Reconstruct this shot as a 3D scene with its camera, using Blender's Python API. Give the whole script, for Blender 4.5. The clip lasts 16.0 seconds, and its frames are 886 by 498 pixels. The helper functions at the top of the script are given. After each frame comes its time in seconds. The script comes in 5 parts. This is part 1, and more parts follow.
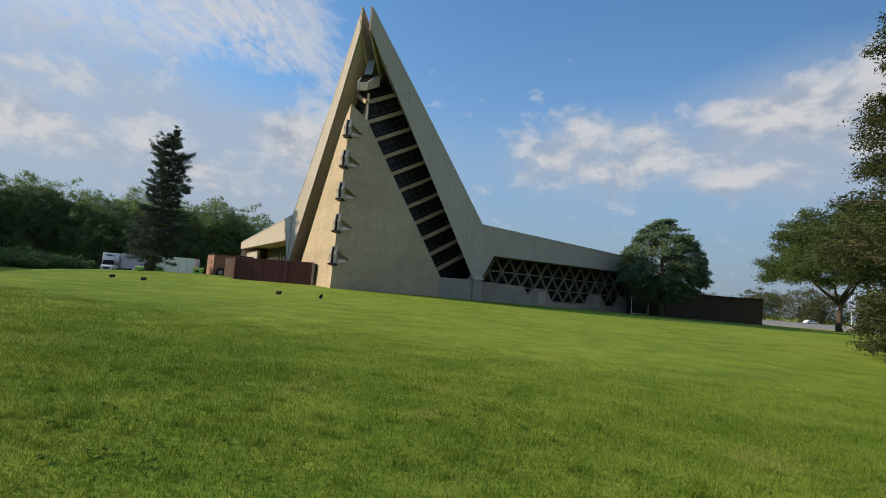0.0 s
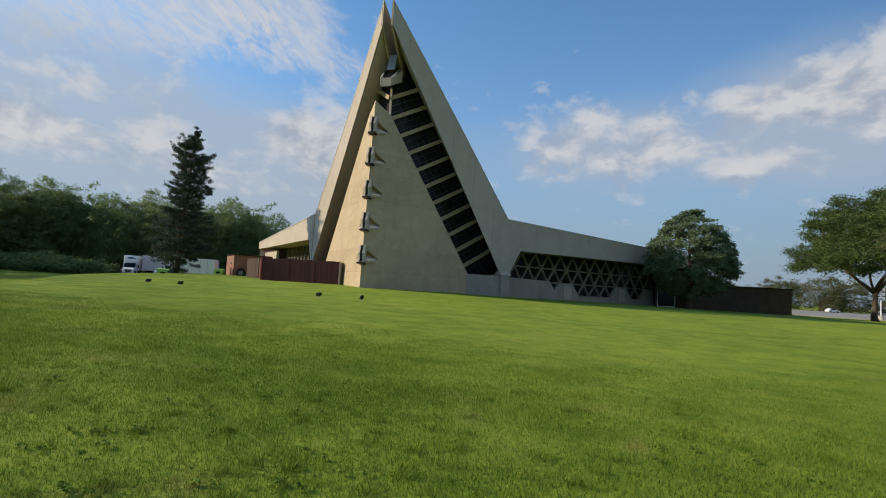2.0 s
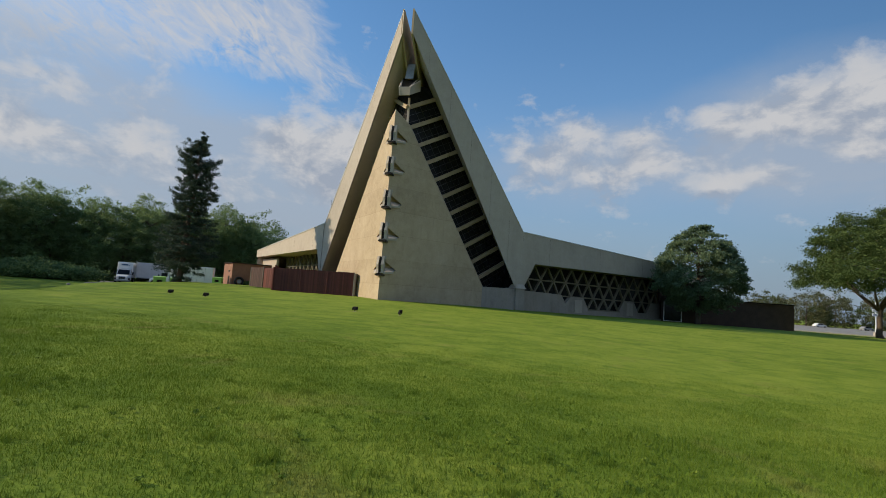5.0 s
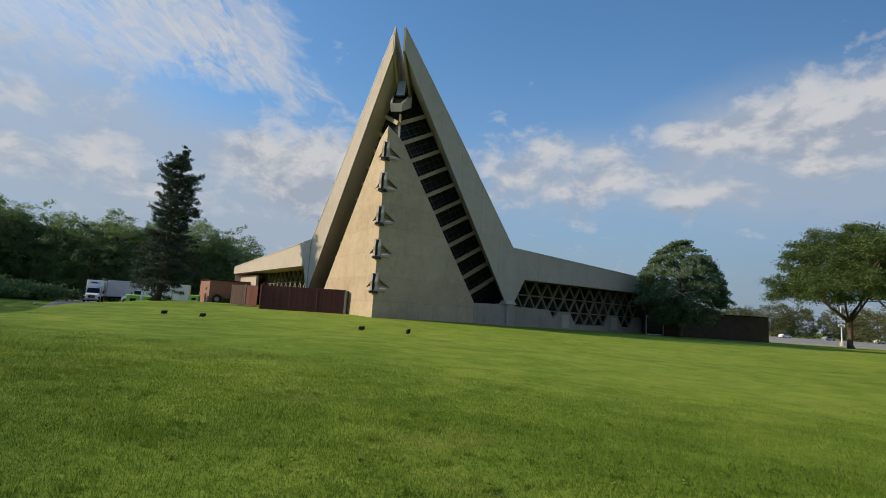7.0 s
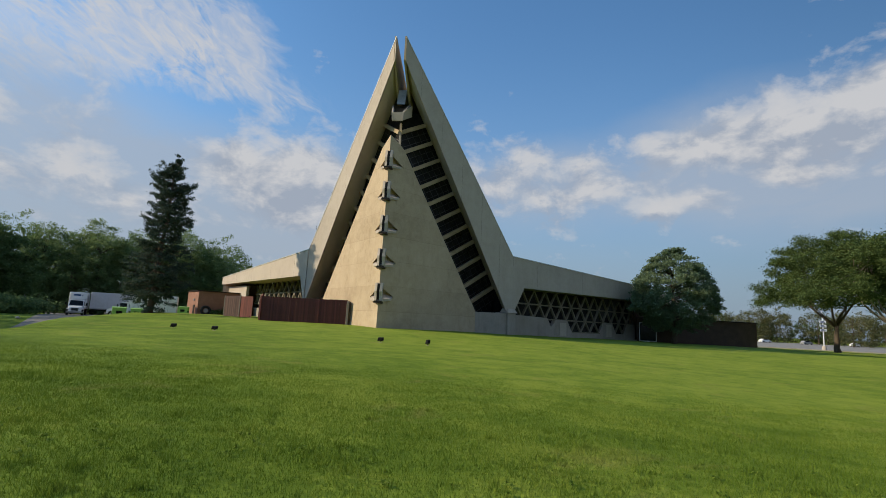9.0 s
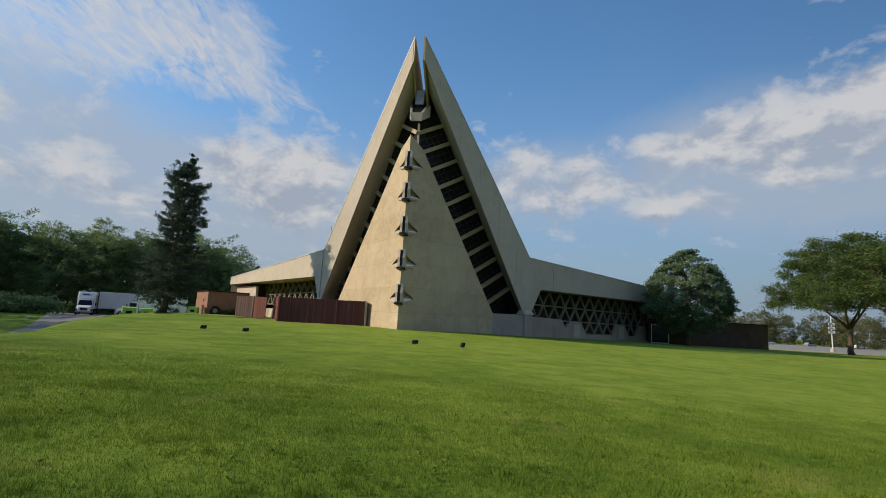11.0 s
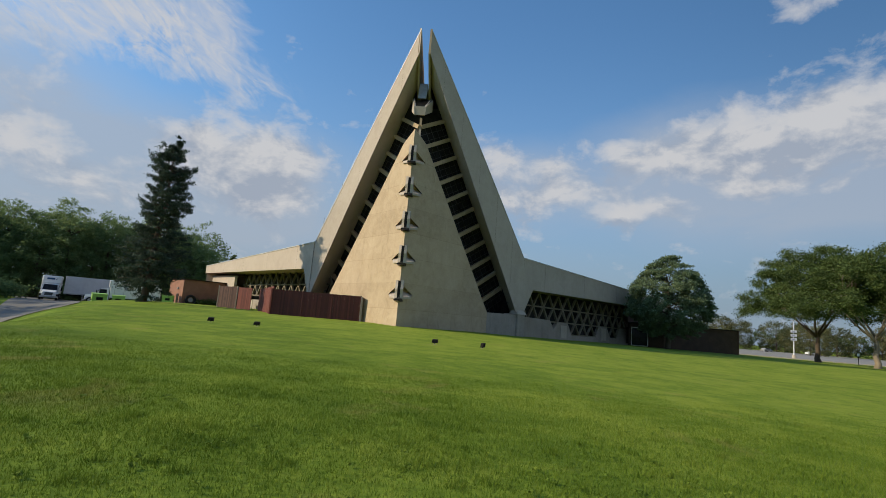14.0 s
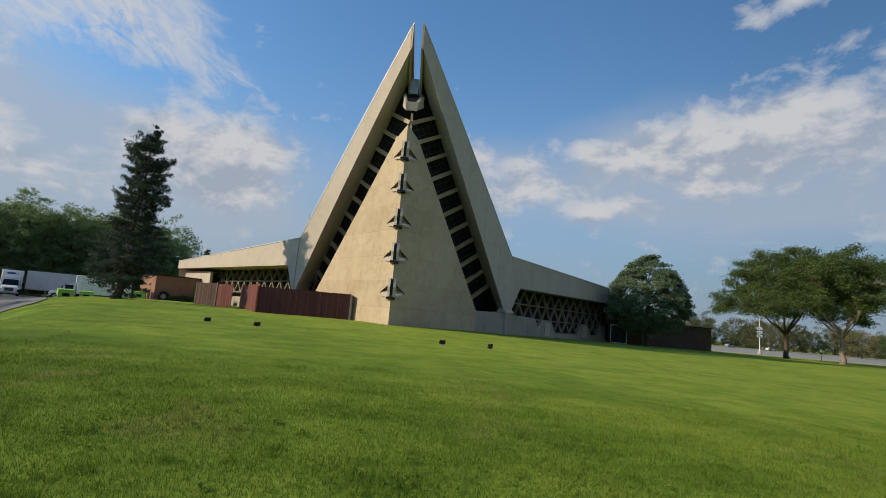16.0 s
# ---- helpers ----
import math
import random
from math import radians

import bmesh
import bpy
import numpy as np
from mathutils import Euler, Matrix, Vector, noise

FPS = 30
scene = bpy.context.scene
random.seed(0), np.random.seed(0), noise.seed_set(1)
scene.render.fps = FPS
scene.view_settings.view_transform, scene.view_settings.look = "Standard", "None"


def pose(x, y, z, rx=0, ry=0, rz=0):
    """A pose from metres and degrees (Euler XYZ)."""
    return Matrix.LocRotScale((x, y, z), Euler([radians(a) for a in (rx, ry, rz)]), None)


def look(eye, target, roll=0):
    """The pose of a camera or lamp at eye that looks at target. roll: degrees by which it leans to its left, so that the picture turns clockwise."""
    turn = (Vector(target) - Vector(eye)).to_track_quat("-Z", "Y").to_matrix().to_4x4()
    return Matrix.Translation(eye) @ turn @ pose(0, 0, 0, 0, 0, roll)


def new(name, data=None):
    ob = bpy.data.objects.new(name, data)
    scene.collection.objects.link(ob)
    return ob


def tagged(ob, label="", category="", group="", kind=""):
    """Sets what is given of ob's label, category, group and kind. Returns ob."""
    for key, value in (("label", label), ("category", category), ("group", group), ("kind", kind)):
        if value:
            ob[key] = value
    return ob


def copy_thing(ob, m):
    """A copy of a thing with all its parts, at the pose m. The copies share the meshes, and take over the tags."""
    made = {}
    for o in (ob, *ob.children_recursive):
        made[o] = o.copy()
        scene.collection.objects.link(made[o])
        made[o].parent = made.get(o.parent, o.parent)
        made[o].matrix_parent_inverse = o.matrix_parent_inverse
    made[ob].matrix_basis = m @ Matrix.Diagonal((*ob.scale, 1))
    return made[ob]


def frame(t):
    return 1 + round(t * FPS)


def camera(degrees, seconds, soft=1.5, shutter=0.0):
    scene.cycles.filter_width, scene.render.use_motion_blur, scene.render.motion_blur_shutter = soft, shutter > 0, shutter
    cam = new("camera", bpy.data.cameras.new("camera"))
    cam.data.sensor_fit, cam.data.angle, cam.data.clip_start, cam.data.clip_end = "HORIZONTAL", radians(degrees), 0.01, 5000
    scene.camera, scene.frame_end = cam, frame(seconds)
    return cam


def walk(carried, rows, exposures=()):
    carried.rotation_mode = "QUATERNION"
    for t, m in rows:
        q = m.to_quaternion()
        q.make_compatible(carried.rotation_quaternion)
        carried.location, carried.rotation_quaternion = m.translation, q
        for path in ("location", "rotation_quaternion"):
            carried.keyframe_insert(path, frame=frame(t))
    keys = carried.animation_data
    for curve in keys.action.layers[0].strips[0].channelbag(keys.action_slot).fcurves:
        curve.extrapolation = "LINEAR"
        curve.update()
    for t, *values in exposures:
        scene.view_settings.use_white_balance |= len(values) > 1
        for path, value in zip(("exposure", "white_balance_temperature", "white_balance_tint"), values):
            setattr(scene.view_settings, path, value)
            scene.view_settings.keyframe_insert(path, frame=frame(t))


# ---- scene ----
cam = camera(85.0, 16.0, soft=0.7)
METRES, EYE, TILT, LEAN, TURN = 17.0, 1.4, 4.9, -4.35, 12.0
ROWS = [
    (0.0, 0.0, 0.0, 0.0, 0.0, 0.0, 0.0),
    (0.5, -0.0297, 0.01, 0.0013, 0.09, -0.29, 0.1),
    (1.0, -0.0603, 0.0181, 0.0034, 0.2, -0.7, 0.59),
    (1.5, -0.0883, 0.027, 0.0076, 0.1, -0.81, 1.06),
    (2.0, -0.1179, 0.0401, 0.011, 1.02, -0.58, 1.22),
    (2.5, -0.1534, 0.0509, 0.012, 2.64, -0.42, 0.79),
    (3.0, -0.187, 0.0627, 0.0131, 2.94, 0.3, 0.06),
    (3.5, -0.2164, 0.0723, 0.018, 2.14, 0.67, 0.01),
    (4.0, -0.2479, 0.0803, 0.023, 1.14, 0.53, 0.23),
    (6.5, -0.4022, 0.1028, 0.0345, -3.21, 1.15, 0.52),
    (7.0, -0.4312, 0.109, 0.0404, -3.96, 2.22, 0.69),
    (7.5, -0.4634, 0.1114, 0.0412, -4.47, 2.67, 1.01),
    (8.0, -0.4951, 0.1167, 0.0414, -4.65, 2.89, 1.4),
    (8.5, -0.5256, 0.1227, 0.0431, -5.35, 2.99, 1.43),
    (9.0, -0.5561, 0.129, 0.0458, -6.15, 3.2, 1.14),
    (9.5, -0.5868, 0.1382, 0.0495, -6.05, 3.25, 0.97),
    (12.0, -0.7278, 0.1715, 0.0575, -7.25, 3.11, 0.8),
    (12.5, -0.7565, 0.1784, 0.0596, -8.91, 2.72, 0.4),
    (13.0, -0.787, 0.1904, 0.0592, -9.78, 2.49, -0.11),
    (13.5, -0.818, 0.2014, 0.0613, -10.07, 2.67, -0.73),
    (14.0, -0.8449, 0.2123, 0.0629, -10.15, 2.74, -1.14),
    (14.5, -0.8728, 0.225, 0.0659, -10.46, 2.32, -1.57),
    (15.0, -0.9023, 0.2365, 0.0679, -11.09, 1.93, -1.65),
    (15.5, -0.9294, 0.251, 0.0709, -12.48, 2.18, -1.51),
    (16.0, -0.9561, 0.2616, 0.0725, -13.64, 2.34, -1.57),
]
walk(cam, [(t, pose(0, 0, EYE, TILT, LEAN, TURN) @ pose(METRES * x, METRES * y, METRES * z, 90 + pitch, roll, yaw)) for t, x, y, z, yaw, pitch, roll in ROWS],
     [(0.0, 0.08), (3.2, 0.08), (4.0, -0.08), (6.5, 0.0), (16.0, 0.0)])

# ---- light ----
SUN_AZ, SUN_EL = 258.0, 27.0   # compass angle of the sun seen from above (0 = +y, clockwise) and its height
world = bpy.data.worlds.new("sky")
scene.world = world
world.use_nodes = True


def nd(tree, kind, **kw):
    n = tree.nodes.new(kind)
    for k, v in kw.items():
        if k in n.inputs:
            n.inputs[k].default_value = v
    return n


def math_node(tree, op, a, b=None, c=None):
    n = tree.nodes.new("ShaderNodeMath")
    n.operation = op
    for i, v in enumerate((a, b, c)):
        if v is None:
            continue
        if isinstance(v, (int, float)):
            n.inputs[i].default_value = v
        else:
            tree.links.new(v, n.inputs[i])
    return n.outputs[0]


def ramp(tree, fac, stops):
    n = tree.nodes.new("ShaderNodeValToRGB")
    while len(n.color_ramp.elements) < len(stops):
        n.color_ramp.elements.new(0.5)
    for e, (p, c) in zip(n.color_ramp.elements, stops):
        e.position = p
        e.color = (*c, 1) if len(c) == 3 else c
    tree.links.new(fac, n.inputs[0])
    return n.outputs[0]


def mix_rgb(tree, fac, a, b, mode="MIX"):
    n = tree.nodes.new("ShaderNodeMix")
    n.data_type = "RGBA"
    n.blend_type = mode
    for sock, v in ((n.inputs["Factor"], fac), (n.inputs[6], a), (n.inputs[7], b)):
        if isinstance(v, (int, float)):
            sock.default_value = v
        elif isinstance(v, tuple):
            sock.default_value = (*v, 1) if len(v) == 3 else v
        else:
            tree.links.new(v, sock)
    return n.outputs[2]


def noise_tex(tree, vec, scale, detail=4.0, rough=0.55, dist=0.0):
    n = nd(tree, "ShaderNodeTexNoise", Scale=scale, Detail=detail, Roughness=rough, Distortion=dist)
    tree.links.new(vec, n.inputs["Vector"])
    return n.outputs["Fac"]


def build_sky():
    t = world.node_tree
    t.nodes.clear()
    out = t.nodes.new("ShaderNodeOutputWorld")
    bg = t.nodes.new("ShaderNodeBackground")
    sky = t.nodes.new("ShaderNodeTexSky")
    sky.sky_type = "NISHITA"
    sky.sun_disc = False
    sky.sun_elevation = radians(SUN_EL)
    sky.sun_rotation = radians(SUN_AZ)
    sky.air_density, sky.dust_density, sky.ozone_density = 1.0, 0.8, 2.2
    co = t.nodes.new("ShaderNodeTexCoord")
    sep = t.nodes.new("ShaderNodeSeparateXYZ")
    t.links.new(co.outputs["Generated"], sep.inputs[0])
    x, y, z = sep.outputs
    az = math_node(t, "ARCTAN2", x, y)
    el = math_node(t, "ARCSINE", z)

    def flat(fa, fe, turn=0.0, shift=(0.0, 0.0)):
        """Angle and height as a plane, turned and stretched, on which clouds are drawn."""
        a = math_node(t, "ADD", az, shift[0])
        e = math_node(t, "ADD", el, shift[1])
        c, s = math.cos(turn), math.sin(turn)
        p = math_node(t, "MULTIPLY", math_node(t, "SUBTRACT", math_node(t, "MULTIPLY", a, c), math_node(t, "MULTIPLY", e, s)), fa)
        q = math_node(t, "MULTIPLY", math_node(t, "ADD", math_node(t, "MULTIPLY", a, s), math_node(t, "MULTIPLY", e, c)), fe)
        comb = t.nodes.new("ShaderNodeCombineXYZ")
        t.links.new(p, comb.inputs[0]), t.links.new(q, comb.inputs[1])
        return comb.outputs[0]

    def banks(rows, up=0.0):
        total = None
        for a, e, wa, we, amount in rows:
            da = math_node(t, "DIVIDE", math_node(t, "SUBTRACT", az, radians(a)), radians(wa))
            de = math_node(t, "DIVIDE", math_node(t, "SUBTRACT", el, radians(e - up)), radians(we))
            r = math_node(t, "ADD", math_node(t, "MULTIPLY", da, da), math_node(t, "MULTIPLY", de, de))
            g = math_node(t, "MULTIPLY", math_node(t, "POWER", 2.718, math_node(t, "MULTIPLY", r, -1.0)), amount)
            total = g if total is None else math_node(t, "ADD", total, g)
        return total

    def scaled(col, k):
        n = t.nodes.new("ShaderNodeVectorMath")
        n.operation = "SCALE"
        n.inputs["Scale"].default_value = k
        t.links.new(col, n.inputs[0])
        return n.outputs[0]

    clear = scaled(mix_rgb(t, 1.0, sky.outputs[0], SKY_TINT, "MULTIPLY"), SKY_GAIN)
    # haze towards the horizon
    rise = math_node(t, "DIVIDE", math_node(t, "MAXIMUM", el, 0.0), radians(17.0))
    low = math_node(t, "POWER", 2.718, math_node(t, "MULTIPLY", math_node(t, "MULTIPLY", rise, rise), -1.0))
    base = mix_rgb(t, math_node(t, "MULTIPLY", low, 0.95), clear, HAZE)
    # deeper blue away from the sun
    away = math_node(t, "SUBTRACT", 1.0, banks([(50, 26, 28, 26, 0.40)]))
    dim = t.nodes.new("ShaderNodeVectorMath")
    dim.operation = "SCALE"
    t.links.new(base, dim.inputs[0])
    t.links.new(away, dim.inputs["Scale"])
    base = dim.outputs[0]
    # high streaks, mottled and feathered
    st = noise_tex(t, flat(7.0, 22.0, 0.5), 1.0, 12.0, 0.70, 1.2)
    st2 = noise_tex(t, flat(7.0, 10.0, 0.3), 1.0, 8.0, 0.62, 0.8)
    veil = math_node(t, "MULTIPLY", banks(STREAKS), math_node(t, "SUBTRACT", math_node(t, "ADD", math_node(t, "MULTIPLY", st, 2.0), math_node(t, "MULTIPLY", st2, 1.6)), 0.78))
    veil = ramp(t, veil, [(0.58, (0, 0, 0)), (0.95, (0.42, 0.42, 0.42)), (1.0, (0.45, 0.45, 0.45))])
    thick = ramp(t, math_node(t, "MULTIPLY", banks(STREAKS), math_node(t, "SUBTRACT", math_node(t, "MULTIPLY", noise_tex(t, flat(16.0, 40.0, 0.5), 1.0, 10.0, 0.7, 1.0), 2.6), 0.75)), [(0.3, (0, 0, 0)), (0.95, (0.72, 0.72, 0.72))])
    base = mix_rgb(t, math_node(t, "ADD", veil, math_node(t, "MULTIPLY", thick, math_node(t, "ADD", veil, 0.12))), base, CLOUD_PALE)
    # soft grey-blue veil behind the heaps
    soft = noise_tex(t, flat(4.0, 8.0, 0.1), 1.0, 5.0, 0.55, 0.4)
    haze = math_node(t, "MULTIPLY", banks(VEILS), math_node(t, "ADD", math_node(t, "MULTIPLY", soft, 1.4), 0.15))
    base = mix_rgb(t, ramp(t, haze, [(0.10, (0, 0, 0)), (0.6, (0.75, 0.75, 0.75))]), base, VEIL)
    # heaped clouds
    n1 = noise_tex(t, flat(11.0, 17.0), 1.0, 12.0, 0.60, 0.25)
    n2 = noise_tex(t, flat(11.0, 17.0, 0.0, (0.014, -0.022)), 1.0, 12.0, 0.60, 0.25)
    heap = banks(CLOUD_BANKS)
    dens = math_node(t, "ADD", math_node(t, "MULTIPLY", math_node(t, "SUBTRACT", n1, 0.5), 1.75), heap)
    crown = math_node(t, "SUBTRACT", heap, banks(CLOUD_BANKS, 1.3))
    cover = ramp(t, dens, [(0.13, (0, 0, 0)), (0.36, (0.48, 0.48, 0.48)), (0.6, (0.84, 0.84, 0.84)), (0.85, (0.94, 0.94, 0.94))])
    relief = math_node(t, "ADD", math_node(t, "MULTIPLY", math_node(t, "SUBTRACT", n1, n2), 4.4), 0.55)
    body = math_node(t, "SUBTRACT", relief, math_node(t, "MULTIPLY", math_node(t, "SUBTRACT", dens, 0.5), 0.12))
    body = math_node(t, "ADD", body, math_node(t, "MULTIPLY", crown, 1.5))
    tone = mix_rgb(t, ramp(t, body, [(0.06, (0, 0, 0)), (1.0, (1, 1, 1))]), CLOUD_DARK, CLOUD_PALE)
    col = mix_rgb(t, cover, base, tone)
    t.links.new(col, bg.inputs["Color"])
    bg.inputs["Strength"].default_value = SKY_STRENGTH
    t.links.new(bg.outputs[0], out.inputs[0])


SKY_STRENGTH, SKY_GAIN, SKY_TINT = 0.12, 1.38, (0.67, 0.98, 1.14)
HAZE = (2.24, 2.83, 3.6, 1)
VEIL = (3.15, 3.6, 4.3, 1)
CLOUD_PALE, CLOUD_DARK = (4.9, 4.92, 5.05, 1), (2.85, 3.25, 3.95, 1)
# compass angle, height, half width, half height (degrees), amount
CLOUD_BANKS = [
    (-26, 15.0, 5.4, 3.6, 0.95), (-31, 17, 2.6, 2.4, 0.6), (-21.5, 16.5, 4, 3.4, 0.7), (-24, 11.5, 6, 2.4, 0.45), (-44, 12.2, 8, 2.2, 0.5), (-39, 9.5, 6, 1.6, 0.35), (-58, 12, 8, 3, 0.5), (-52, 17, 5, 2, 0.4),
    (17.2, 19.4, 2.6, 1.9, 0.55), (23, 19.2, 4.5, 2.6, 0.66), (30, 19.6, 5, 3.4, 0.74), (37, 20.5, 6, 3.8, 0.72), (47, 21, 8, 4, 0.62),
    (17.5, 13.0, 3.4, 1.2, 0.74), (22, 14.2, 2.6, 1.1, 0.5), (30.5, 15.5, 3.2, 1.0, 0.55), (9.8, 18.2, 2.8, 2.2, 0.5), (3, 18.6, 3.6, 2.8, 0.5), (-2, 17, 3.4, 3.4, 0.46), (6, 14.2, 6, 2.2, 0.46), (12, 15.6, 3.5, 1.6, 0.4),
    # the last two banks are added out of view to brighten shaded walls
    (35, 31, 3, 1.0, 0.38), (39, 31.8, 2, 0.8, 0.4), (24, 22.5, 2.5, 0.9, 0.3), (0, 33, 30, 7, -0.3), (14, 27, 10, 3.5, -0.15), (100, 28, 36, 22, 0.42), (180, 28, 60, 24, 0.42),
]
VEILS = [(28, 17, 14, 6.5, 1.0), (46, 15, 12, 6, 0.6), (-38, 11, 18, 6.5, 0.95), (4, 16, 11, 4.5, 0.65), (-23, 13, 9, 6, 0.7), (-65, 12, 14, 9, 0.9), (-48, 19, 9, 4, 0.45)]
STREAKS = [(-54, 21, 8, 5, 0.72), (-43, 25, 8, 5.0, 0.80), (-33, 26, 8, 4.5, 0.78), (-24, 23, 7, 3.4, 0.6), (-46, 15, 9, 3, 0.5), (-62, 26, 10, 6, 0.7), (-35, 31, 9, 4, 0.6), (-50, 30, 9, 4, 0.6)]
build_sky()

sun = new("sun", bpy.data.lights.new("sun", "SUN"))
sun.data.energy, sun.data.angle, sun.data.color = 5.0, radians(0.55), (1.0, 0.83, 0.57)
a, e = radians(SUN_AZ), radians(SUN_EL)
SUN_DIR = Vector((math.sin(a) * math.cos(e), math.cos(a) * math.cos(e), math.sin(e)))
sun.matrix_world = look(SUN_DIR * 100, (0, 0, 0))


# ---- materials ----
def material(name, rough=0.8, metal=0.0, spec=0.5):
    m = bpy.data.materials.new(name)
    m.use_nodes = True
    t = m.node_tree
    b = t.nodes["Principled BSDF"]
    b.inputs["Roughness"].default_value = rough
    b.inputs["Metallic"].default_value = metal
    b.inputs["Specular IOR Level"].default_value = spec
    co = t.nodes.new("ShaderNodeTexCoord")
    return m, t, b, co


def bump(t, b, height, strength, distance=0.02):
    n = t.nodes.new("ShaderNodeBump")
    n.inputs["Strength"].default_value = strength
    n.inputs["Distance"].default_value = distance
    t.links.new(height, n.inputs["Height"])
    t.links.new(n.outputs[0], b.inputs["Normal"])


def two_tone(name, c1, c2, scale, fine=12.0, rough=0.85, strength=0.3, metal=0.0, spec=0.4, streak=0.0, distance=0.01, vary=0.0):
    m, t, b, co = material(name, rough, metal, spec)
    vec = co.outputs["Object"]
    if streak:
        mp = nd(t, "ShaderNodeMapping")
        mp.inputs["Scale"].default_value = (1, 1, streak)
        t.links.new(vec, mp.inputs[0])
        vec = mp.outputs[0]
    f1 = noise_tex(t, vec, scale, 5.0, 0.6, 0.2)
    f2 = noise_tex(t, co.outputs["Object"], scale * fine, 4.0, 0.6)
    f = math_node(t, "ADD", math_node(t, "MULTIPLY", f1, 0.65), math_node(t, "MULTIPLY", f2, 0.35))
    if vary:
        info = t.nodes.new("ShaderNodeObjectInfo")
        f = math_node(t, "ADD", f, math_node(t, "MULTIPLY", math_node(t, "SUBTRACT", info.outputs["Random"], 0.5), vary))
    col = ramp(t, f, [(0.32, c1), (0.68, c2)])
    t.links.new(col, b.inputs["Base Color"])
    bump(t, b, f2, strength, distance)
    return m


def concrete_material(name, c1, c2, c3, lift=0.0, scuffs=0.0, streak=0.16):
    """Cast concrete. lift: height of one pour, whose tone differs from the next; scuffs: slanting trowel marks."""
    m, t, b, co = material(name, 0.9, 0.0, 0.25)
    vec = co.outputs["Object"]
    big = noise_tex(t, vec, 0.2, 6.0, 0.62, 0.5)
    mp = nd(t, "ShaderNodeMapping")
    mp.inputs["Scale"].default_value = (1.4, 1.4, 0.12)
    t.links.new(vec, mp.inputs[0])
    run = noise_tex(t, mp.outputs[0], 1.0, 6.0, 0.65, 0.6)
    mid_n = noise_tex(t, vec, 1.3, 6.0, 0.68, 0.8)
    grain = noise_tex(t, vec, 11.0, 6.0, 0.65)
    f = math_node(t, "ADD", math_node(t, "MULTIPLY", big, 0.36), math_node(t, "MULTIPLY", run, streak))
    f = math_node(t, "ADD", f, math_node(t, "ADD", math_node(t, "MULTIPLY", mid_n, 0.44 - streak), math_node(t, "MULTIPLY", grain, 0.2)))
    height = math_node(t, "ADD", math_node(t, "MULTIPLY", mid_n, 0.6), math_node(t, "MULTIPLY", grain, 0.4))
    if lift:
        sep = t.nodes.new("ShaderNodeSeparateXYZ")
        t.links.new(vec, sep.inputs[0])
        zz = math_node(t, "ADD", math_node(t, "DIVIDE", sep.outputs[2], lift), math_node(t, "MULTIPLY", mid_n, 0.05))
        wn = t.nodes.new("ShaderNodeTexWhiteNoise")
        wn.noise_dimensions = "1D"
        t.links.new(math_node(t, "FLOOR", zz), wn.inputs["W"])
        f = math_node(t, "ADD", f, math_node(t, "MULTIPLY", math_node(t, "SUBTRACT", wn.outputs["Value"], 0.5), 0.065))
        line = math_node(t, "LESS_THAN", math_node(t, "FRACT", zz), 0.018)
        f = math_node(t, "SUBTRACT", f, math_node(t, "MULTIPLY", line, 0.10))
    if scuffs:
        mq = nd(t, "ShaderNodeMapping")
        mq.inputs["Rotation"].default_value = (0.6, 0.7, 0.0)
        mq.inputs["Scale"].default_value = (2.2, 2.2, 0.45)
        t.links.new(vec, mq.inputs[0])
        sc = noise_tex(t, mq.outputs[0], 1.0, 3.0, 0.5, 1.2)
        cut = ramp(t, sc, [(0.58, (0, 0, 0)), (0.66, (1, 1, 1))])
        height = math_node(t, "ADD", height, math_node(t, "MULTIPLY", cut, scuffs))
        f = math_node(t, "SUBTRACT", f, math_node(t, "MULTIPLY", cut, 0.025))
    col = ramp(t, f, [(0.34, c1), (0.5, c2), (0.66, c3)])
    t.links.new(col, b.inputs["Base Color"])
    bump(t, b, height, 0.8, 0.04)
    return m


concrete = concrete_material("prow_concrete", (0.315, 0.240, 0.158), (0.425, 0.332, 0.226), (0.500, 0.400, 0.280), 2.35, 0.9, 0.10)
concrete_pale = concrete_material("fascia_concrete", (0.345, 0.296, 0.246), (0.42, 0.364, 0.307), (0.475, 0.418, 0.36), 0.0, 0.0, 0.16)
concrete_dark = concrete_material("base_concrete", (0.205, 0.178, 0.152), (0.31, 0.272, 0.235), (0.39, 0.349, 0.308), 0.0, 0.0, 0.26)
# paler than the fascia: light bounced off the prow is put into it
soffit_concrete = concrete_material("soffit_concrete", (0.44, 0.365, 0.275), (0.52, 0.437, 0.335), (0.57, 0.487, 0.385), 0.0, 0.0, 0.2)
joint_mat = two_tone("open_joint", (0.10, 0.095, 0.085), (0.16, 0.15, 0.135), 2.0, 8.0)
# darker than the bars' own concrete: the overhang's shade is put into the colour
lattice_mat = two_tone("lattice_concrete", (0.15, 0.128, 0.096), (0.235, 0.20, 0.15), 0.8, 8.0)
lead = two_tone("lead_bars", (0.05, 0.05, 0.055), (0.10, 0.10, 0.105), 2.0, 9.0, 0.5, 0.1, 0.5)
bronze = two_tone("dark_bronze", (0.012, 0.010, 0.009), (0.035, 0.028, 0.022), 2.0, 9.0, 0.45, 0.1, 0.6)
fence_wood = two_tone("red_stained_wood", (0.046, 0.013, 0.012), (0.100, 0.027, 0.023), 1.2, 10.0, 0.8, 0.3, streak=0.08, vary=0.25)
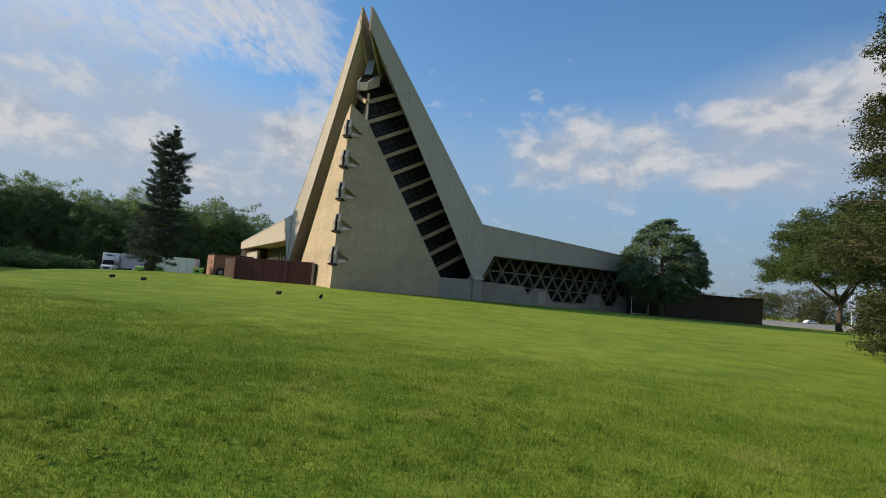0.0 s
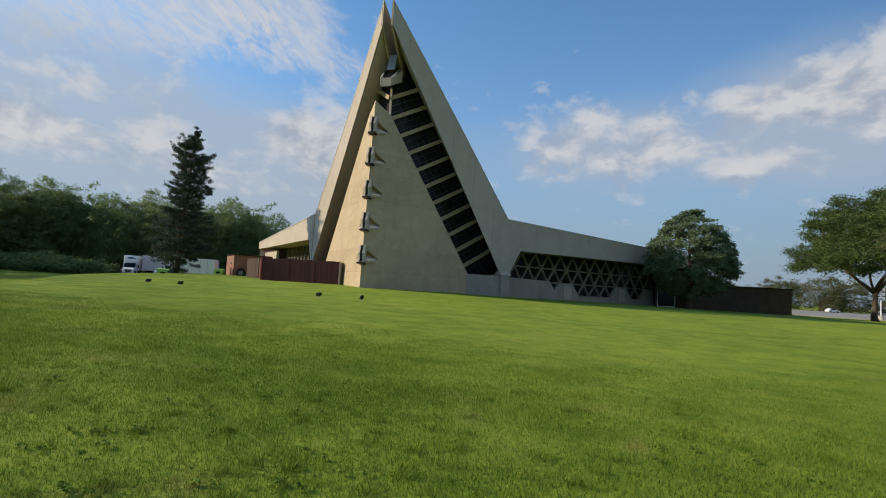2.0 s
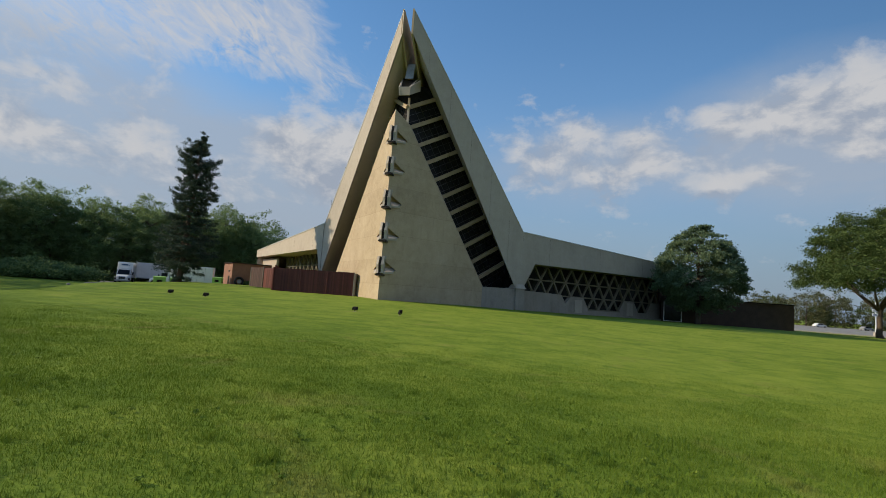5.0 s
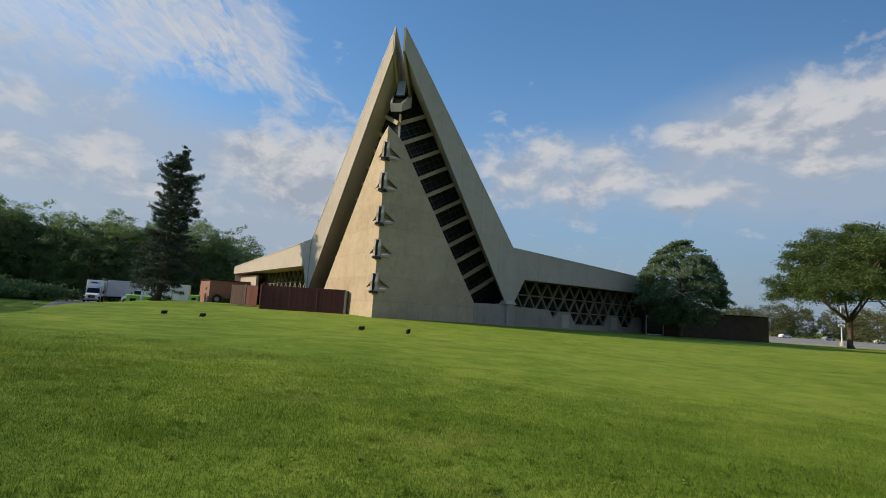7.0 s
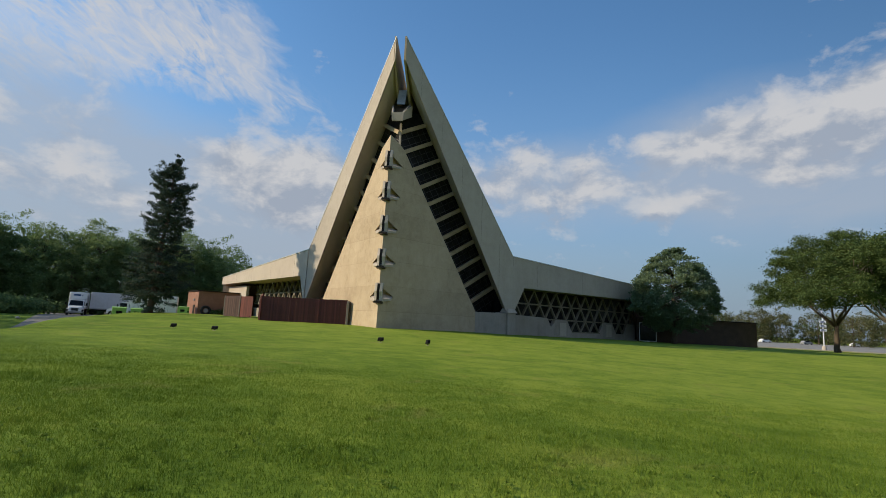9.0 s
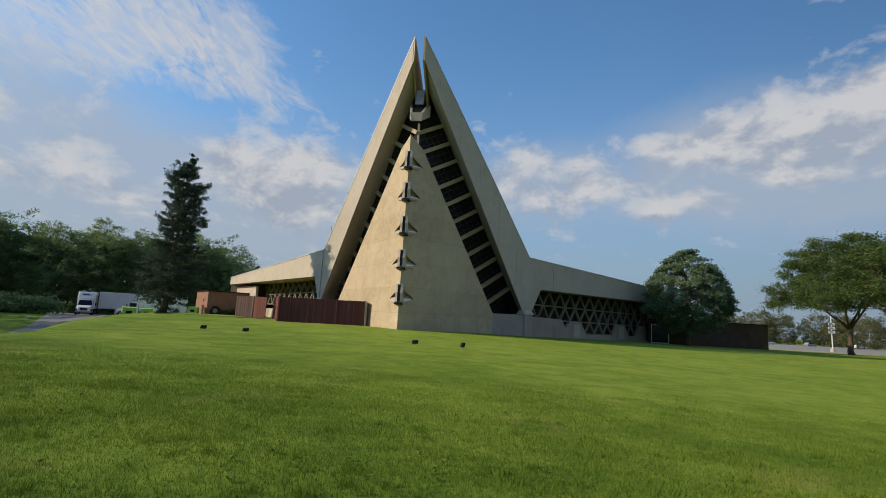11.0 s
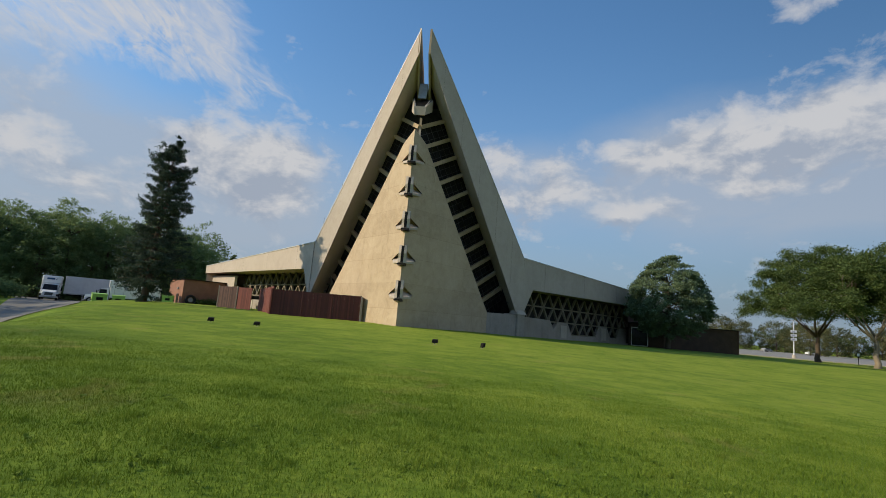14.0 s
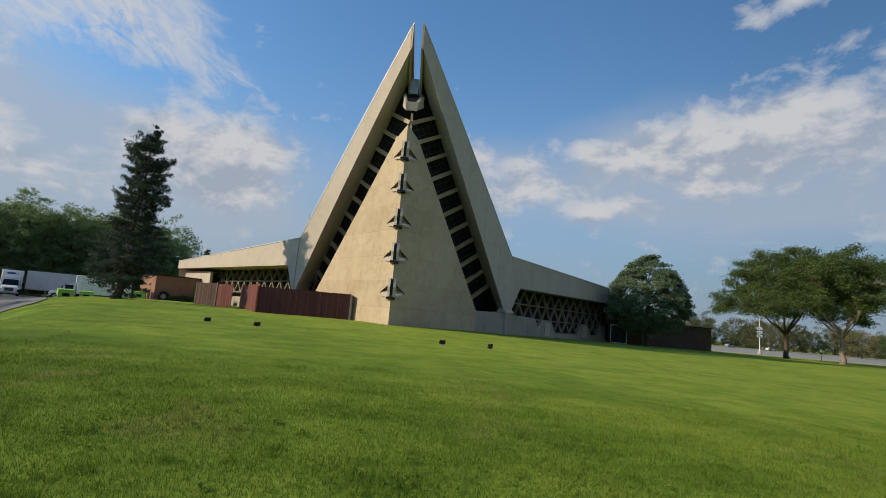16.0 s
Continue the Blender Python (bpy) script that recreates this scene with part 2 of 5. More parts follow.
# same red wood, paler: sun on the side runs put into its colour
fence_sunlit = two_tone("faded_red_wood", (0.082, 0.019, 0.016), (0.150, 0.038, 0.031), 1.2, 10.0, 0.8, 0.3, streak=0.08, vary=0.35)
fence_mixed = two_tone("weathered_brown_wood", (0.034, 0.015, 0.014), (0.075, 0.037, 0.031), 1.0, 10.0, 0.85, 0.3, streak=0.08, vary=0.6)
fence_grey = two_tone("weathered_post", (0.16, 0.14, 0.12), (0.27, 0.24, 0.20), 2.0, 8.0, 0.85, 0.3, streak=0.1)
brown_brick = two_tone("dark_brown_brick", (0.055, 0.033, 0.024), (0.095, 0.055, 0.040), 1.0, 8.0, 0.85, 0.2, vary=0.3)
red_brick = two_tone("red_brown_brick", (0.20, 0.098, 0.066), (0.30, 0.152, 0.104), 0.8, 9.0, 0.85, 0.2, vary=0.25)
white_paint = two_tone("white_vehicle_paint", (0.60, 0.61, 0.62), (0.76, 0.77, 0.78), 0.6, 6.0, 0.4, 0.05)
grey_metal = two_tone("grey_metal", (0.22, 0.22, 0.22), (0.38, 0.38, 0.37), 1.0, 8.0, 0.5, 0.1, 0.4)
# paler than grey_metal: the sunlit top edge is put into the colour
coping_metal = two_tone("pale_coping_metal", (0.42, 0.42, 0.41), (0.58, 0.58, 0.56), 1.0, 8.0, 0.45, 0.1, 0.3)
black_plastic = two_tone("black_housing", (0.006, 0.006, 0.006), (0.012, 0.012, 0.011), 6.0, 8.0, 0.7, 0.1, spec=0.15)
rubber = two_tone("tyre_rubber", (0.010, 0.010, 0.010), (0.022, 0.021, 0.020), 5.0, 8.0, 0.9, 0.2)
green_bin = two_tone("lime_green_steel", (0.20, 0.38, 0.07), (0.30, 0.50, 0.12), 1.0, 8.0, 0.5, 0.1)
asphalt = two_tone("asphalt", (0.10, 0.098, 0.095), (0.17, 0.165, 0.155), 0.15, 60.0, 0.9, 0.3)
# far lot's sunlit paleness is put into its colour
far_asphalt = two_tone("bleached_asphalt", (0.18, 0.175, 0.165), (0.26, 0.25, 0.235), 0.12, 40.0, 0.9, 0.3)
bark = two_tone("bark", (0.05, 0.036, 0.026), (0.13, 0.10, 0.075), 2.0, 8.0, 0.95, 0.8, streak=0.25, distance=0.04)
bark_pale = two_tone("pale_bark", (0.16, 0.13, 0.10), (0.30, 0.25, 0.19), 2.0, 8.0, 0.95, 0.8, streak=0.25, distance=0.04)


def glass_material(name, tint, rough=0.12):
    m, t, b, co = material(name, rough, 0.0, 0.12)
    f = noise_tex(t, co.outputs["Object"], 1.6, 3.0)
    col = ramp(t, f, [(0.35, tuple(0.5 * c for c in tint)), (0.65, tint)])
    t.links.new(col, b.inputs["Base Color"])
    return m


dark_glass = glass_material("dark_glass", (0.022, 0.022, 0.024), 0.3)
windscreen = glass_material("windscreen_glass", (0.02, 0.024, 0.03), 0.06)


def leaf_material(name, c1, c2, c3, scale=0.25, vary=0.0, thin=0.28):
    m, t, b, co = material(name, 0.7, 0.0, 0.1)
    geo = t.nodes.new("ShaderNodeNewGeometry")
    f = noise_tex(t, co.outputs["Object"], scale, 3.0)
    g = math_node(t, "ADD", math_node(t, "MULTIPLY", f, 0.6), math_node(t, "MULTIPLY", geo.outputs["Random Per Island"], 0.4))
    if vary:
        info = t.nodes.new("ShaderNodeObjectInfo")
        g = math_node(t, "ADD", g, math_node(t, "MULTIPLY", math_node(t, "SUBTRACT", info.outputs["Random"], 0.5), vary))
    col = ramp(t, g, [(0.25, c1), (0.5, c2), (0.75, c3)])
    t.links.new(col, b.inputs["Base Color"])
    tr = t.nodes.new("ShaderNodeBsdfTranslucent")
    t.links.new(col, tr.inputs["Color"])
    mx = t.nodes.new("ShaderNodeMixShader")
    mx.inputs[0].default_value = thin
    t.links.new(b.outputs[0], mx.inputs[1])
    t.links.new(tr.outputs[0], mx.inputs[2])
    t.links.new(mx.outputs[0], t.nodes["Material Output"].inputs[0])
    return m


leaf_woods = leaf_material("woodland_leaves", (0.095, 0.150, 0.066), (0.155, 0.228, 0.092), (0.222, 0.284, 0.118), 0.12, 0.35, 0.5)
leaf_maple = leaf_material("round_tree_leaves", (0.095, 0.145, 0.090), (0.150, 0.212, 0.122), (0.225, 0.285, 0.150), 0.25, 0.0, 0.42)
leaf_locust = leaf_material("spreading_tree_leaves", (0.050, 0.080, 0.026), (0.082, 0.124, 0.038), (0.130, 0.172, 0.056), 0.25, 0.0, 0.34)
leaf_spruce = leaf_material("spruce_needles", (0.030, 0.052, 0.040), (0.052, 0.080, 0.060), (0.085, 0.114, 0.080), 0.6)
leaf_conifer = leaf_material("coned_spruce_needles", (0.032, 0.048, 0.019), (0.056, 0.072, 0.028), (0.10, 0.10, 0.040))
leaf_autumn = leaf_material("far_tree_leaves", (0.085, 0.098, 0.045), (0.13, 0.135, 0.058), (0.19, 0.168, 0.075), 0.1, 0.5, 0.4)


def grass_material(name, dark, mid, pale, dry, blades=False):
    m, t, b, co = material(name, 0.85, 0.0, 0.06)
    geo = t.nodes.new("ShaderNodeNewGeometry")
    pos = geo.outputs["Position"]
    patch = noise_tex(t, pos, 0.09, 5.0, 0.6, 0.5)
    mid_n = noise_tex(t, pos, 0.7, 5.0, 0.65, 0.3)
    fine = noise_tex(t, pos, 14.0, 5.0, 0.7)
    mp = nd(t, "ShaderNodeMapping")
    mp.inputs["Scale"].default_value = (0.16, 0.75, 1.0)
    mp.inputs["Rotation"].default_value = (0, 0, 0.12)
    t.links.new(pos, mp.inputs[0])
    swath = noise_tex(t, mp.outputs[0], 1.0, 6.0, 0.68, 0.4)
    coarse = noise_tex(t, pos, 3.2, 5.0, 0.7, 0.5)
    f = math_node(t, "ADD", math_node(t, "MULTIPLY", patch, 0.24), math_node(t, "ADD", math_node(t, "MULTIPLY", mid_n, 0.36), math_node(t, "ADD", math_node(t, "MULTIPLY", fine, 0.22), math_node(t, "MULTIPLY", swath, 0.18))))
    f = math_node(t, "ADD", f, math_node(t, "MULTIPLY", math_node(t, "SUBTRACT", coarse, 0.5), 0.22))
    # shade put into colour: deeper green towards the drive, paler on the open slope
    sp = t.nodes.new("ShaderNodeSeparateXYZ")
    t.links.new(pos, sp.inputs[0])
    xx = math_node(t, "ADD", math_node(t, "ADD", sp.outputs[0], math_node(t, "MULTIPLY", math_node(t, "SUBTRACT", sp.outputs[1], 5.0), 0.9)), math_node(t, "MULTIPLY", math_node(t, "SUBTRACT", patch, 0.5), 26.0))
    shade_shift = nd(t, "ShaderNodeMapRange")
    t.links.new(xx, shade_shift.inputs["Value"])
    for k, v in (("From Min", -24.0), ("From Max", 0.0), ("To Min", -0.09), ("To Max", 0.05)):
        shade_shift.inputs[k].default_value = v
    f = math_node(t, "ADD", f, shade_shift.outputs[0])
    if blades:
        f = math_node(t, "ADD", f, math_node(t, "MULTIPLY", math_node(t, "SUBTRACT", geo.outputs["Random Per Island"], 0.5), 0.10))
    col = ramp(t, f, [(0.38, dark), (0.5, mid), (0.62, pale)])
    d = ramp(t, noise_tex(t, pos, 0.55, 4.0, 0.6, 0.8), [(0.585, (0, 0, 0)), (0.74, (0.45, 0.45, 0.45))])
    col = mix_rgb(t, d, col, dry)
    t.links.new(col, b.inputs["Base Color"])
    bump(t, b, fine, 0.6, 0.04)
    if blades:
        tr = t.nodes.new("ShaderNodeBsdfTranslucent")
        t.links.new(col, tr.inputs["Color"])
        mx = t.nodes.new("ShaderNodeMixShader")
        mx.inputs[0].default_value = 0.3
        t.links.new(b.outputs[0], mx.inputs[1])
        t.links.new(tr.outputs[0], mx.inputs[2])
        t.links.new(mx.outputs[0], t.nodes["Material Output"].inputs[0])
    return m


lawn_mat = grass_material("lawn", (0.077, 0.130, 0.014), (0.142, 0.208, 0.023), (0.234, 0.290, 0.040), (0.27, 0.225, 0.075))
# blades darker than the lawn sheet: shade between them is put into the colour
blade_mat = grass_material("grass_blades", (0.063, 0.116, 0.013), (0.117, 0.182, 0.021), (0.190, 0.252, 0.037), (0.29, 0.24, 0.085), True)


# ---- building helpers ----
def link_mesh(name, bm, mat, parent=None, label="", smooth=False):
    me = bpy.data.meshes.new(name)
    bm.to_mesh(me)
    bm.free()
    me.materials.append(mat)
    if smooth:
        for p in me.polygons:
            p.use_smooth = True
    ob = new(name, me)
    if parent:
        ob.parent = parent
    if label:
        ob["label"] = label
    return ob


def part(name, bm, mat, parent, label="", smooth=False):
    return link_mesh(name, bm, mat, parent, label, smooth)


def thing(name, label, category, group="", m=None):
    ob = new(name)
    if m is not None:
        ob.matrix_world = m
    return tagged(ob, label, category, group)


def box(bm, x0, x1, y0, y1, z0, z1, m=None):
    vs = [bm.verts.new((x, y, z)) for x in (x0, x1) for y in (y0, y1) for z in (z0, z1)]
    for f in ((0, 1, 3, 2), (4, 6, 7, 5), (0, 4, 5, 1), (2, 3, 7, 6), (0, 2, 6, 4), (1, 5, 7, 3)):
        bm.faces.new([vs[i] for i in f])
    if m is not None:
        bmesh.ops.transform(bm, matrix=m, verts=vs)
    return vs


def box_bm(x0, x1, y0, y1, z0, z1, bevel=0.0, m=None):
    bm = bmesh.new()
    box(bm, x0, x1, y0, y1, z0, z1, m)
    if bevel:
        bmesh.ops.bevel(bm, geom=bm.edges[:], offset=bevel, segments=1, affect="EDGES")
    return bm


def solid(front, back):
    """A closed solid from two outlines with the same number of corners."""
    bm = bmesh.new()
    a = [bm.verts.new(p) for p in front]
    b = [bm.verts.new(p) for p in back]
    n = len(a)
    bm.faces.new(a)
    bm.faces.new(b[::-1])
    for i in range(n):
        j = (i + 1) % n
        bm.faces.new((a[j], a[i], b[i], b[j]))
    bmesh.ops.recalc_face_normals(bm, faces=bm.faces[:])
    return bm


def beam(bm, p, q, w, h, up=Vector((0, 0, 1))):
    """A square bar from p to q."""
    p, q = Vector(p), Vector(q)
    d = (q - p).normalized()
    s = d.cross(up).normalized() * (w / 2)
    u = s.cross(d).normalized() * (h / 2)
    vs = []
    for c in (p, q):
        vs += [bm.verts.new(c + s + u), bm.verts.new(c - s + u), bm.verts.new(c - s - u), bm.verts.new(c + s - u)]
    for f in ((0, 1, 2, 3), (7, 6, 5, 4), (0, 4, 5, 1), (1, 5, 6, 2), (2, 6, 7, 3), (3, 7, 4, 0)):
        bm.faces.new([vs[i] for i in f])


def tube(bm, pts, radii, sides=8):
    rings = []
    for i, p in enumerate(pts):
        p = Vector(p)
        d = (Vector(pts[min(i + 1, len(pts) - 1)]) - Vector(pts[max(i - 1, 0)])).normalized()
        s = d.orthogonal().normalized()
        t = d.cross(s)
        rings.append([bm.verts.new(p + (s * math.cos(k * math.tau / sides) + t * math.sin(k * math.tau / sides)) * radii[i]) for k in range(sides)])
    for r0, r1 in zip(rings, rings[1:]):
        for k in range(sides):
            bm.faces.new((r0[k], r0[(k + 1) % sides], r1[(k + 1) % sides], r1[k]))
    bm.faces.new(rings[-1])
    bm.faces.new(rings[0][::-1])


def disc(bm, c, axis, r, w, sides=20):
    c, axis = Vector(c), Vector(axis).normalized()
    tube(bm, [c - axis * w / 2, c + axis * w / 2], [r, r], sides)


# ---- ground ----
def smooth(a, b, v):
    k = min(1.0, max(0.0, (v - a) / (b - a)))
    return k * k * (3 - 2 * k)


def ground_z(x, y):
    z = -0.8 * math.tanh(x / 27.0) * (1.0 if x < 0 else 0.5)
    z += -0.07 - 0.09 * smooth(4, 14, y) + 0.46 * smooth(22, 44, y) * (1 - 0.5 * smooth(75, 95, y))
    d = -0.8 * (x + 33.5) - 0.6 * (y - 30)
    if y > 60:
        d = max(d, (-57 - x) * min(1.0, (y - 60) / 6))
    k = smooth(30, 46, y)
    z -= 1.25 * smooth(3 - 5 * k, 11 - k, d) * smooth(9, 26, y)
    z -= 1.1 * smooth(4, 11, d) * smooth(14, 28, y) * (1 - smooth(46, 64, y))
    z -= 0.35 * smooth(60, 150, y)
    z += 0.05 * noise.noise(Vector((x * 0.11, y * 0.11, 3.0))) + 0.015 * noise.noise(Vector((x * 0.6, y * 0.6, 7.0)))
    return z


def make_ground():
    xs = np.concatenate([[-2500, -1200, -600, -350, -220], np.arange(-150, -112, 6.0), np.arange(-112, -60, 2.0), np.arange(-60, 50, 1.2), np.arange(50, 150, 4.0), [170, 220, 350, 600, 1200, 2500]])
    ys = np.concatenate([[-2500, -800, -250, -90, -40, -20, -10], np.arange(-6, 100, 1.2), np.arange(100, 200, 8.0), [220, 300, 450, 800, 1500, 3000]])
    verts = [(x, y, ground_z(x, y)) for y in ys for x in xs]
    n = len(xs)
    faces = [(j * n + i, j * n + i + 1, (j + 1) * n + i + 1, (j + 1) * n + i) for j in range(len(ys) - 1) for i in range(n - 1)]
    me = bpy.data.meshes.new("ground")
    me.from_pydata(verts, [], faces)
    me.materials.append(lawn_mat)
    for p in me.polygons:
        p.use_smooth = True
    return tagged(new("ground", me), "mown green lawn with dry patches, sloping gently", "lawn", kind="structure")


make_ground()


def ground_strip(name, outline, mat, lift, label, category):
    """A sheet laid on the ground inside a four-cornered outline."""
    a, b, c, d = (Vector(p) for p in outline)
    bm = bmesh.new()
    n = 24
    grid = []
    for i in range(n + 1):
        row = []
        for j in range(n + 1):
            p = a.lerp(b, i / n).lerp(d.lerp(c, i / n), j / n)
            row.append(bm.verts.new((p.x, p.y, ground_z(p.x, p.y) + lift)))
        grid.append(row)
    for i in range(n):
        for j in range(n):
            bm.faces.new((grid[i][j], grid[i + 1][j], grid[i + 1][j + 1], grid[i][j + 1]))
    return tagged(link_mesh(name, bm, mat), label, category, kind="structure")


# ---- church ----
XC = -20.25


def at(u, y, z):
    return Vector((XC + u, y, z))


church = thing("church", "angular concrete church with a split pointed gable and low wings", "church")
KNEE, WEND = (12.5, 56.0), (43.0, 89.8)
KNEES = {1: KNEE, -1: (11.85, 55.44)}   # the wing beside the drive starts a little nearer the axis
WLEN = math.hypot(WEND[0] - KNEE[0], WEND[1] - KNEE[1])
WD = ((WEND[0] - KNEE[0]) / WLEN, (WEND[1] - KNEE[1]) / WLEN)


def wing(s, back, z, sg):
    """A point of a wing: metres along it from the knee, metres behind its face, height."""
    ku, ky = KNEES[sg]
    return at(sg * (ku + WD[0] * s - WD[1] * back), ky + WD[1] * s + WD[0] * back, z)


FIN0, FIN1 = (0.46, 45.65), (12.5, 56.0)


def fin(u, z, sg, back=0.0):
    k = (u - FIN0[0]) / (FIN1[0] - FIN0[0])
    bow = math.sin(math.pi * min(1.0, max(0.0, k))) if sg < 0 else 0.0
    return at(sg * u, FIN0[1] + k * (FIN1[1] - FIN0[1]) + 0.6 * bow + 1.3 * back, z + 0.25 * bow)


def prow(u, z, sg, back=0.0):
    return at(sg * u, 43.2 + 1.156 * u + 0.0464 * z + back, z)


ORN_Z = (16.9, 13.75, 10.45, 7.25, 4.05)


def build_side(sg):
    # prow wall, one leaf, with the window notches along its front edge
    wide = 8.45 if sg > 0 else 9.4
    outline = [(0, -0.5), (wide + 0.05, -0.5), (wide, 2.85), (1.1, 18.35), (0, 19.4)]
    for z in ORN_Z:
        outline += [(0, z + 0.6), (1.15, z - 0.45), (0, z - 0.78)]
    part("prow_wall", solid([prow(u, z, sg) for u, z in outline], [prow(u, z, sg, 0.7) for u, z in outline]), concrete, church, "board-marked concrete prow wall with pour lines")
    # fin: the tall sloping edge of the roof
    u0, ku = (0.64, 12.5) if sg > 0 else (0.46, 11.85)
    top = [(u0 + (ku - u0) * k / 8, 30.68 - 21.28 * k / 8 + (0.12 if sg > 0 else 0.5) * math.sin(math.pi * k / 8)) for k in range(9)]
    low = [(u0 + (11.9 - u0) * k / 8 + (0.3 * math.sin(math.pi * k / 8) if sg < 0 else 0.0), 28.1 - 25.15 * k / 8) for k in range(9)]
    bm = bmesh.new()
    rows = [[bm.verts.new(fin(u, z, sg, b)) for u, z in line] for line, b in ((top + [(ku + 0.25, 3.0)], 0.0), (low + [(ku + 0.25, 3.0)], 0.0), (low + [(ku + 0.25, 3.0)], 0.5), (top + [(ku + 0.25, 3.0)], 0.5))]
    for i in range(4):
        p, q = rows[i], rows[(i + 1) % 4]
        for k in range(9):
            bm.faces.new((p[k], p[k + 1], q[k + 1], q[k]))
    bm.faces.new([r[0] for r in rows])
    bmesh.ops.remove_doubles(bm, verts=bm.verts[:], dist=0.001)
    bmesh.ops.recalc_face_normals(bm, faces=bm.faces[:])
    part("gable_fin", bm, concrete_pale, church, "smooth pale concrete gable fin")
    # thin metal coping along the fin
    a = [fin(u, z + 0.05, sg, -0.04) for u, z in top] + [fin(u, z + 0.05, sg, 0.54) for u, z in top[::-1]]
    part("coping", solid(a, [p - Vector((0, 0, 0.12)) for p in a]), coping_metal, church, "thin pale metal coping")
    # open joints between the fin's panels
    for u in (2.2, 4.4, 6.6, 8.8, 10.9):
        bm = bmesh.new()
        beam(bm, fin(u, 30.6 - 21.28 * (u - 0.46) / 12.04, sg, 0.01), fin(u, 28.2 - 25.15 * (u - 0.46) / 11.44, sg, 0.01), 0.022, 0.03, Vector((1, 0, 0)))
        part("joint", bm, joint_mat, church)
    for s in (0.06, 4.6, 14.5, 24.5, 34.5):
        bm = bmesh.new()
        beam(bm, wing(s, 0.01, 9.38 - 1.3 * s / WLEN, sg), wing(s, 0.01, 6.02 + (0.42 if sg < 0 else 0.0) + 0.4 * s / WLEN if s > 2 else 3.4, sg), 0.022, 0.03, Vector((1, 0, 0)))
        part("joint", bm, joint_mat, church)
    # the roof slab's edge along the open ridge slot
    a = [at(sg * 0.44, 45.75, 30.8), at(sg * 0.44, 45.75, 28.1), at(sg * 0.5, 49.2, 25.0), at(sg * 0.5, 98, 9.5), at(sg * 0.5, 98, 11.4)]
    part("ridge_wall", solid(a, [p + Vector((sg * 0.2, 0, 0)) for p in a]), concrete, church, "dark stained wall of the ridge slot")
    # deep underside between fin and glass
    a = [fin(low[k][0], low[k][1] + 0.02, sg, 0.3) for k in (0, 2, 4, 6, 8)]
    b = [at(sg * u, 48.5 + 1.03 * u, 22.0 - 2.13 * (u - 2.7)) for u in (0.5, 3.275, 6.05, 8.825, 11.6)]
    for k in range(4):
        q = [a[k], a[k + 1], b[k + 1], b[k]]
        part("soffit", solid(q, [p + Vector((sg * 0.3, 0.1, 0.14)) for p in q]), soffit_concrete, church, "stained concrete soffit")
    # wing face
    rise = 0.42 if sg < 0 else 0.0
    outline = [(0.02, 9.4), (WLEN, 8.1), (WLEN, 6.35 + rise), (2.15, 5.95 + rise), (0.3, 3.0)]
    part("wing_fascia", solid([wing(s, 0, z, sg) for s, z in outline], [wing(s, 0.5, z, sg) for s, z in outline]), concrete_pale, church, "pale concrete wing fascia with panel joints")
    a = [wing(2.2, 0.45, 6.0 + rise, sg), wing(WLEN, 0.45, 6.4 + rise, sg), wing(WLEN, 7, 6.4 + rise, sg), wing(2.2, 7, 6.0 + rise, sg)]
    part("wing_soffit", solid(a, [p + Vector((0, 0, 0.25)) for p in a]), concrete, church)
    bm = bmesh.new()
    beam(bm, wing(0, 0.24, 9.44, sg), wing(WLEN, 0.24, 8.14, sg), 0.6, 0.1)
    part("coping", bm, coping_metal, church, "thin pale metal coping")
    # roof planes behind
    edge = [fin(u, z - 0.05, sg, 0.2) for u, z in top] + [wing(WLEN, 0.2, 8.05, sg)]
    for p, q in zip(edge, edge[1:]):
        a = [p, q, at(sg * 0.4, 98, 11.5)]
        part("roof", solid(a, [v - Vector((0, 0, 0.3)) for v in a]), grey_metal, church, "low grey roof plane")
    # glass wall between prow and fin
    g = [at(sg * u, 48.5 + 1.03 * u, z) for u, z in ((0, 1.2), (12.2, 1.2), (12.2, 2.6), (1.75, 24.1), (0, 24.1))]
    part("glass_wall", solid(g, [p + Vector((0, 0.1, 0)) for p in g]), dark_glass, church, "dark leaded glass wall")

    def pane_at(u, z, off):
        return at(sg * u, 48.5 - off + 1.03 * u, z)

    def reach(u, z):
        """How far a rib that starts at (u, z) runs before it meets the soffit."""
        return max(0.2, (22.0 - 2.13 * (u - 2.7) - z) / 2.93) + 0.15

    def run(u, z):
        """The low end of a rib through (u, z), on the axis or well behind the prow."""
        k = min(u - 0.03, 3.0)
        return u - k, z - 0.8 * k

    for i in range(11):
        u, z = run(1.425 + 0.795 * i, 22.39 - 1.70 * i)
        d = reach(u, z)
        bm = bmesh.new()
        beam(bm, pane_at(u, z, 0.22), pane_at(u + d, z + 0.8 * d, 0.22), 0.5, 0.42)
        part("rib", bm, concrete, church, "concrete rib across the glass")
        # leading between this rib and the next
        for k in (0.36, 0.7):
            v, w = run(1.425 + 0.795 * (i + k), 22.39 - 1.70 * (i + k))
            e = reach(v, w)
            bm = bmesh.new()
            beam(bm, pane_at(v, w, 0.03), pane_at(v + e, w + 0.8 * e, 0.03), 0.045, 0.05)
            part("glazing_bar", bm, lead, church)
        for k in (0.5, 1.0, 1.5, 2.0, 2.5, 3.0):
            if k < d:
                e = d - k
                bm = bmesh.new()
                beam(bm, pane_at(u + e, z + 0.8 * e, 0.03), pane_at(u + e + 0.795, z + 0.8 * e - 1.70, 0.03), 0.045, 0.05)
                part("glazing_bar", bm, lead, church)
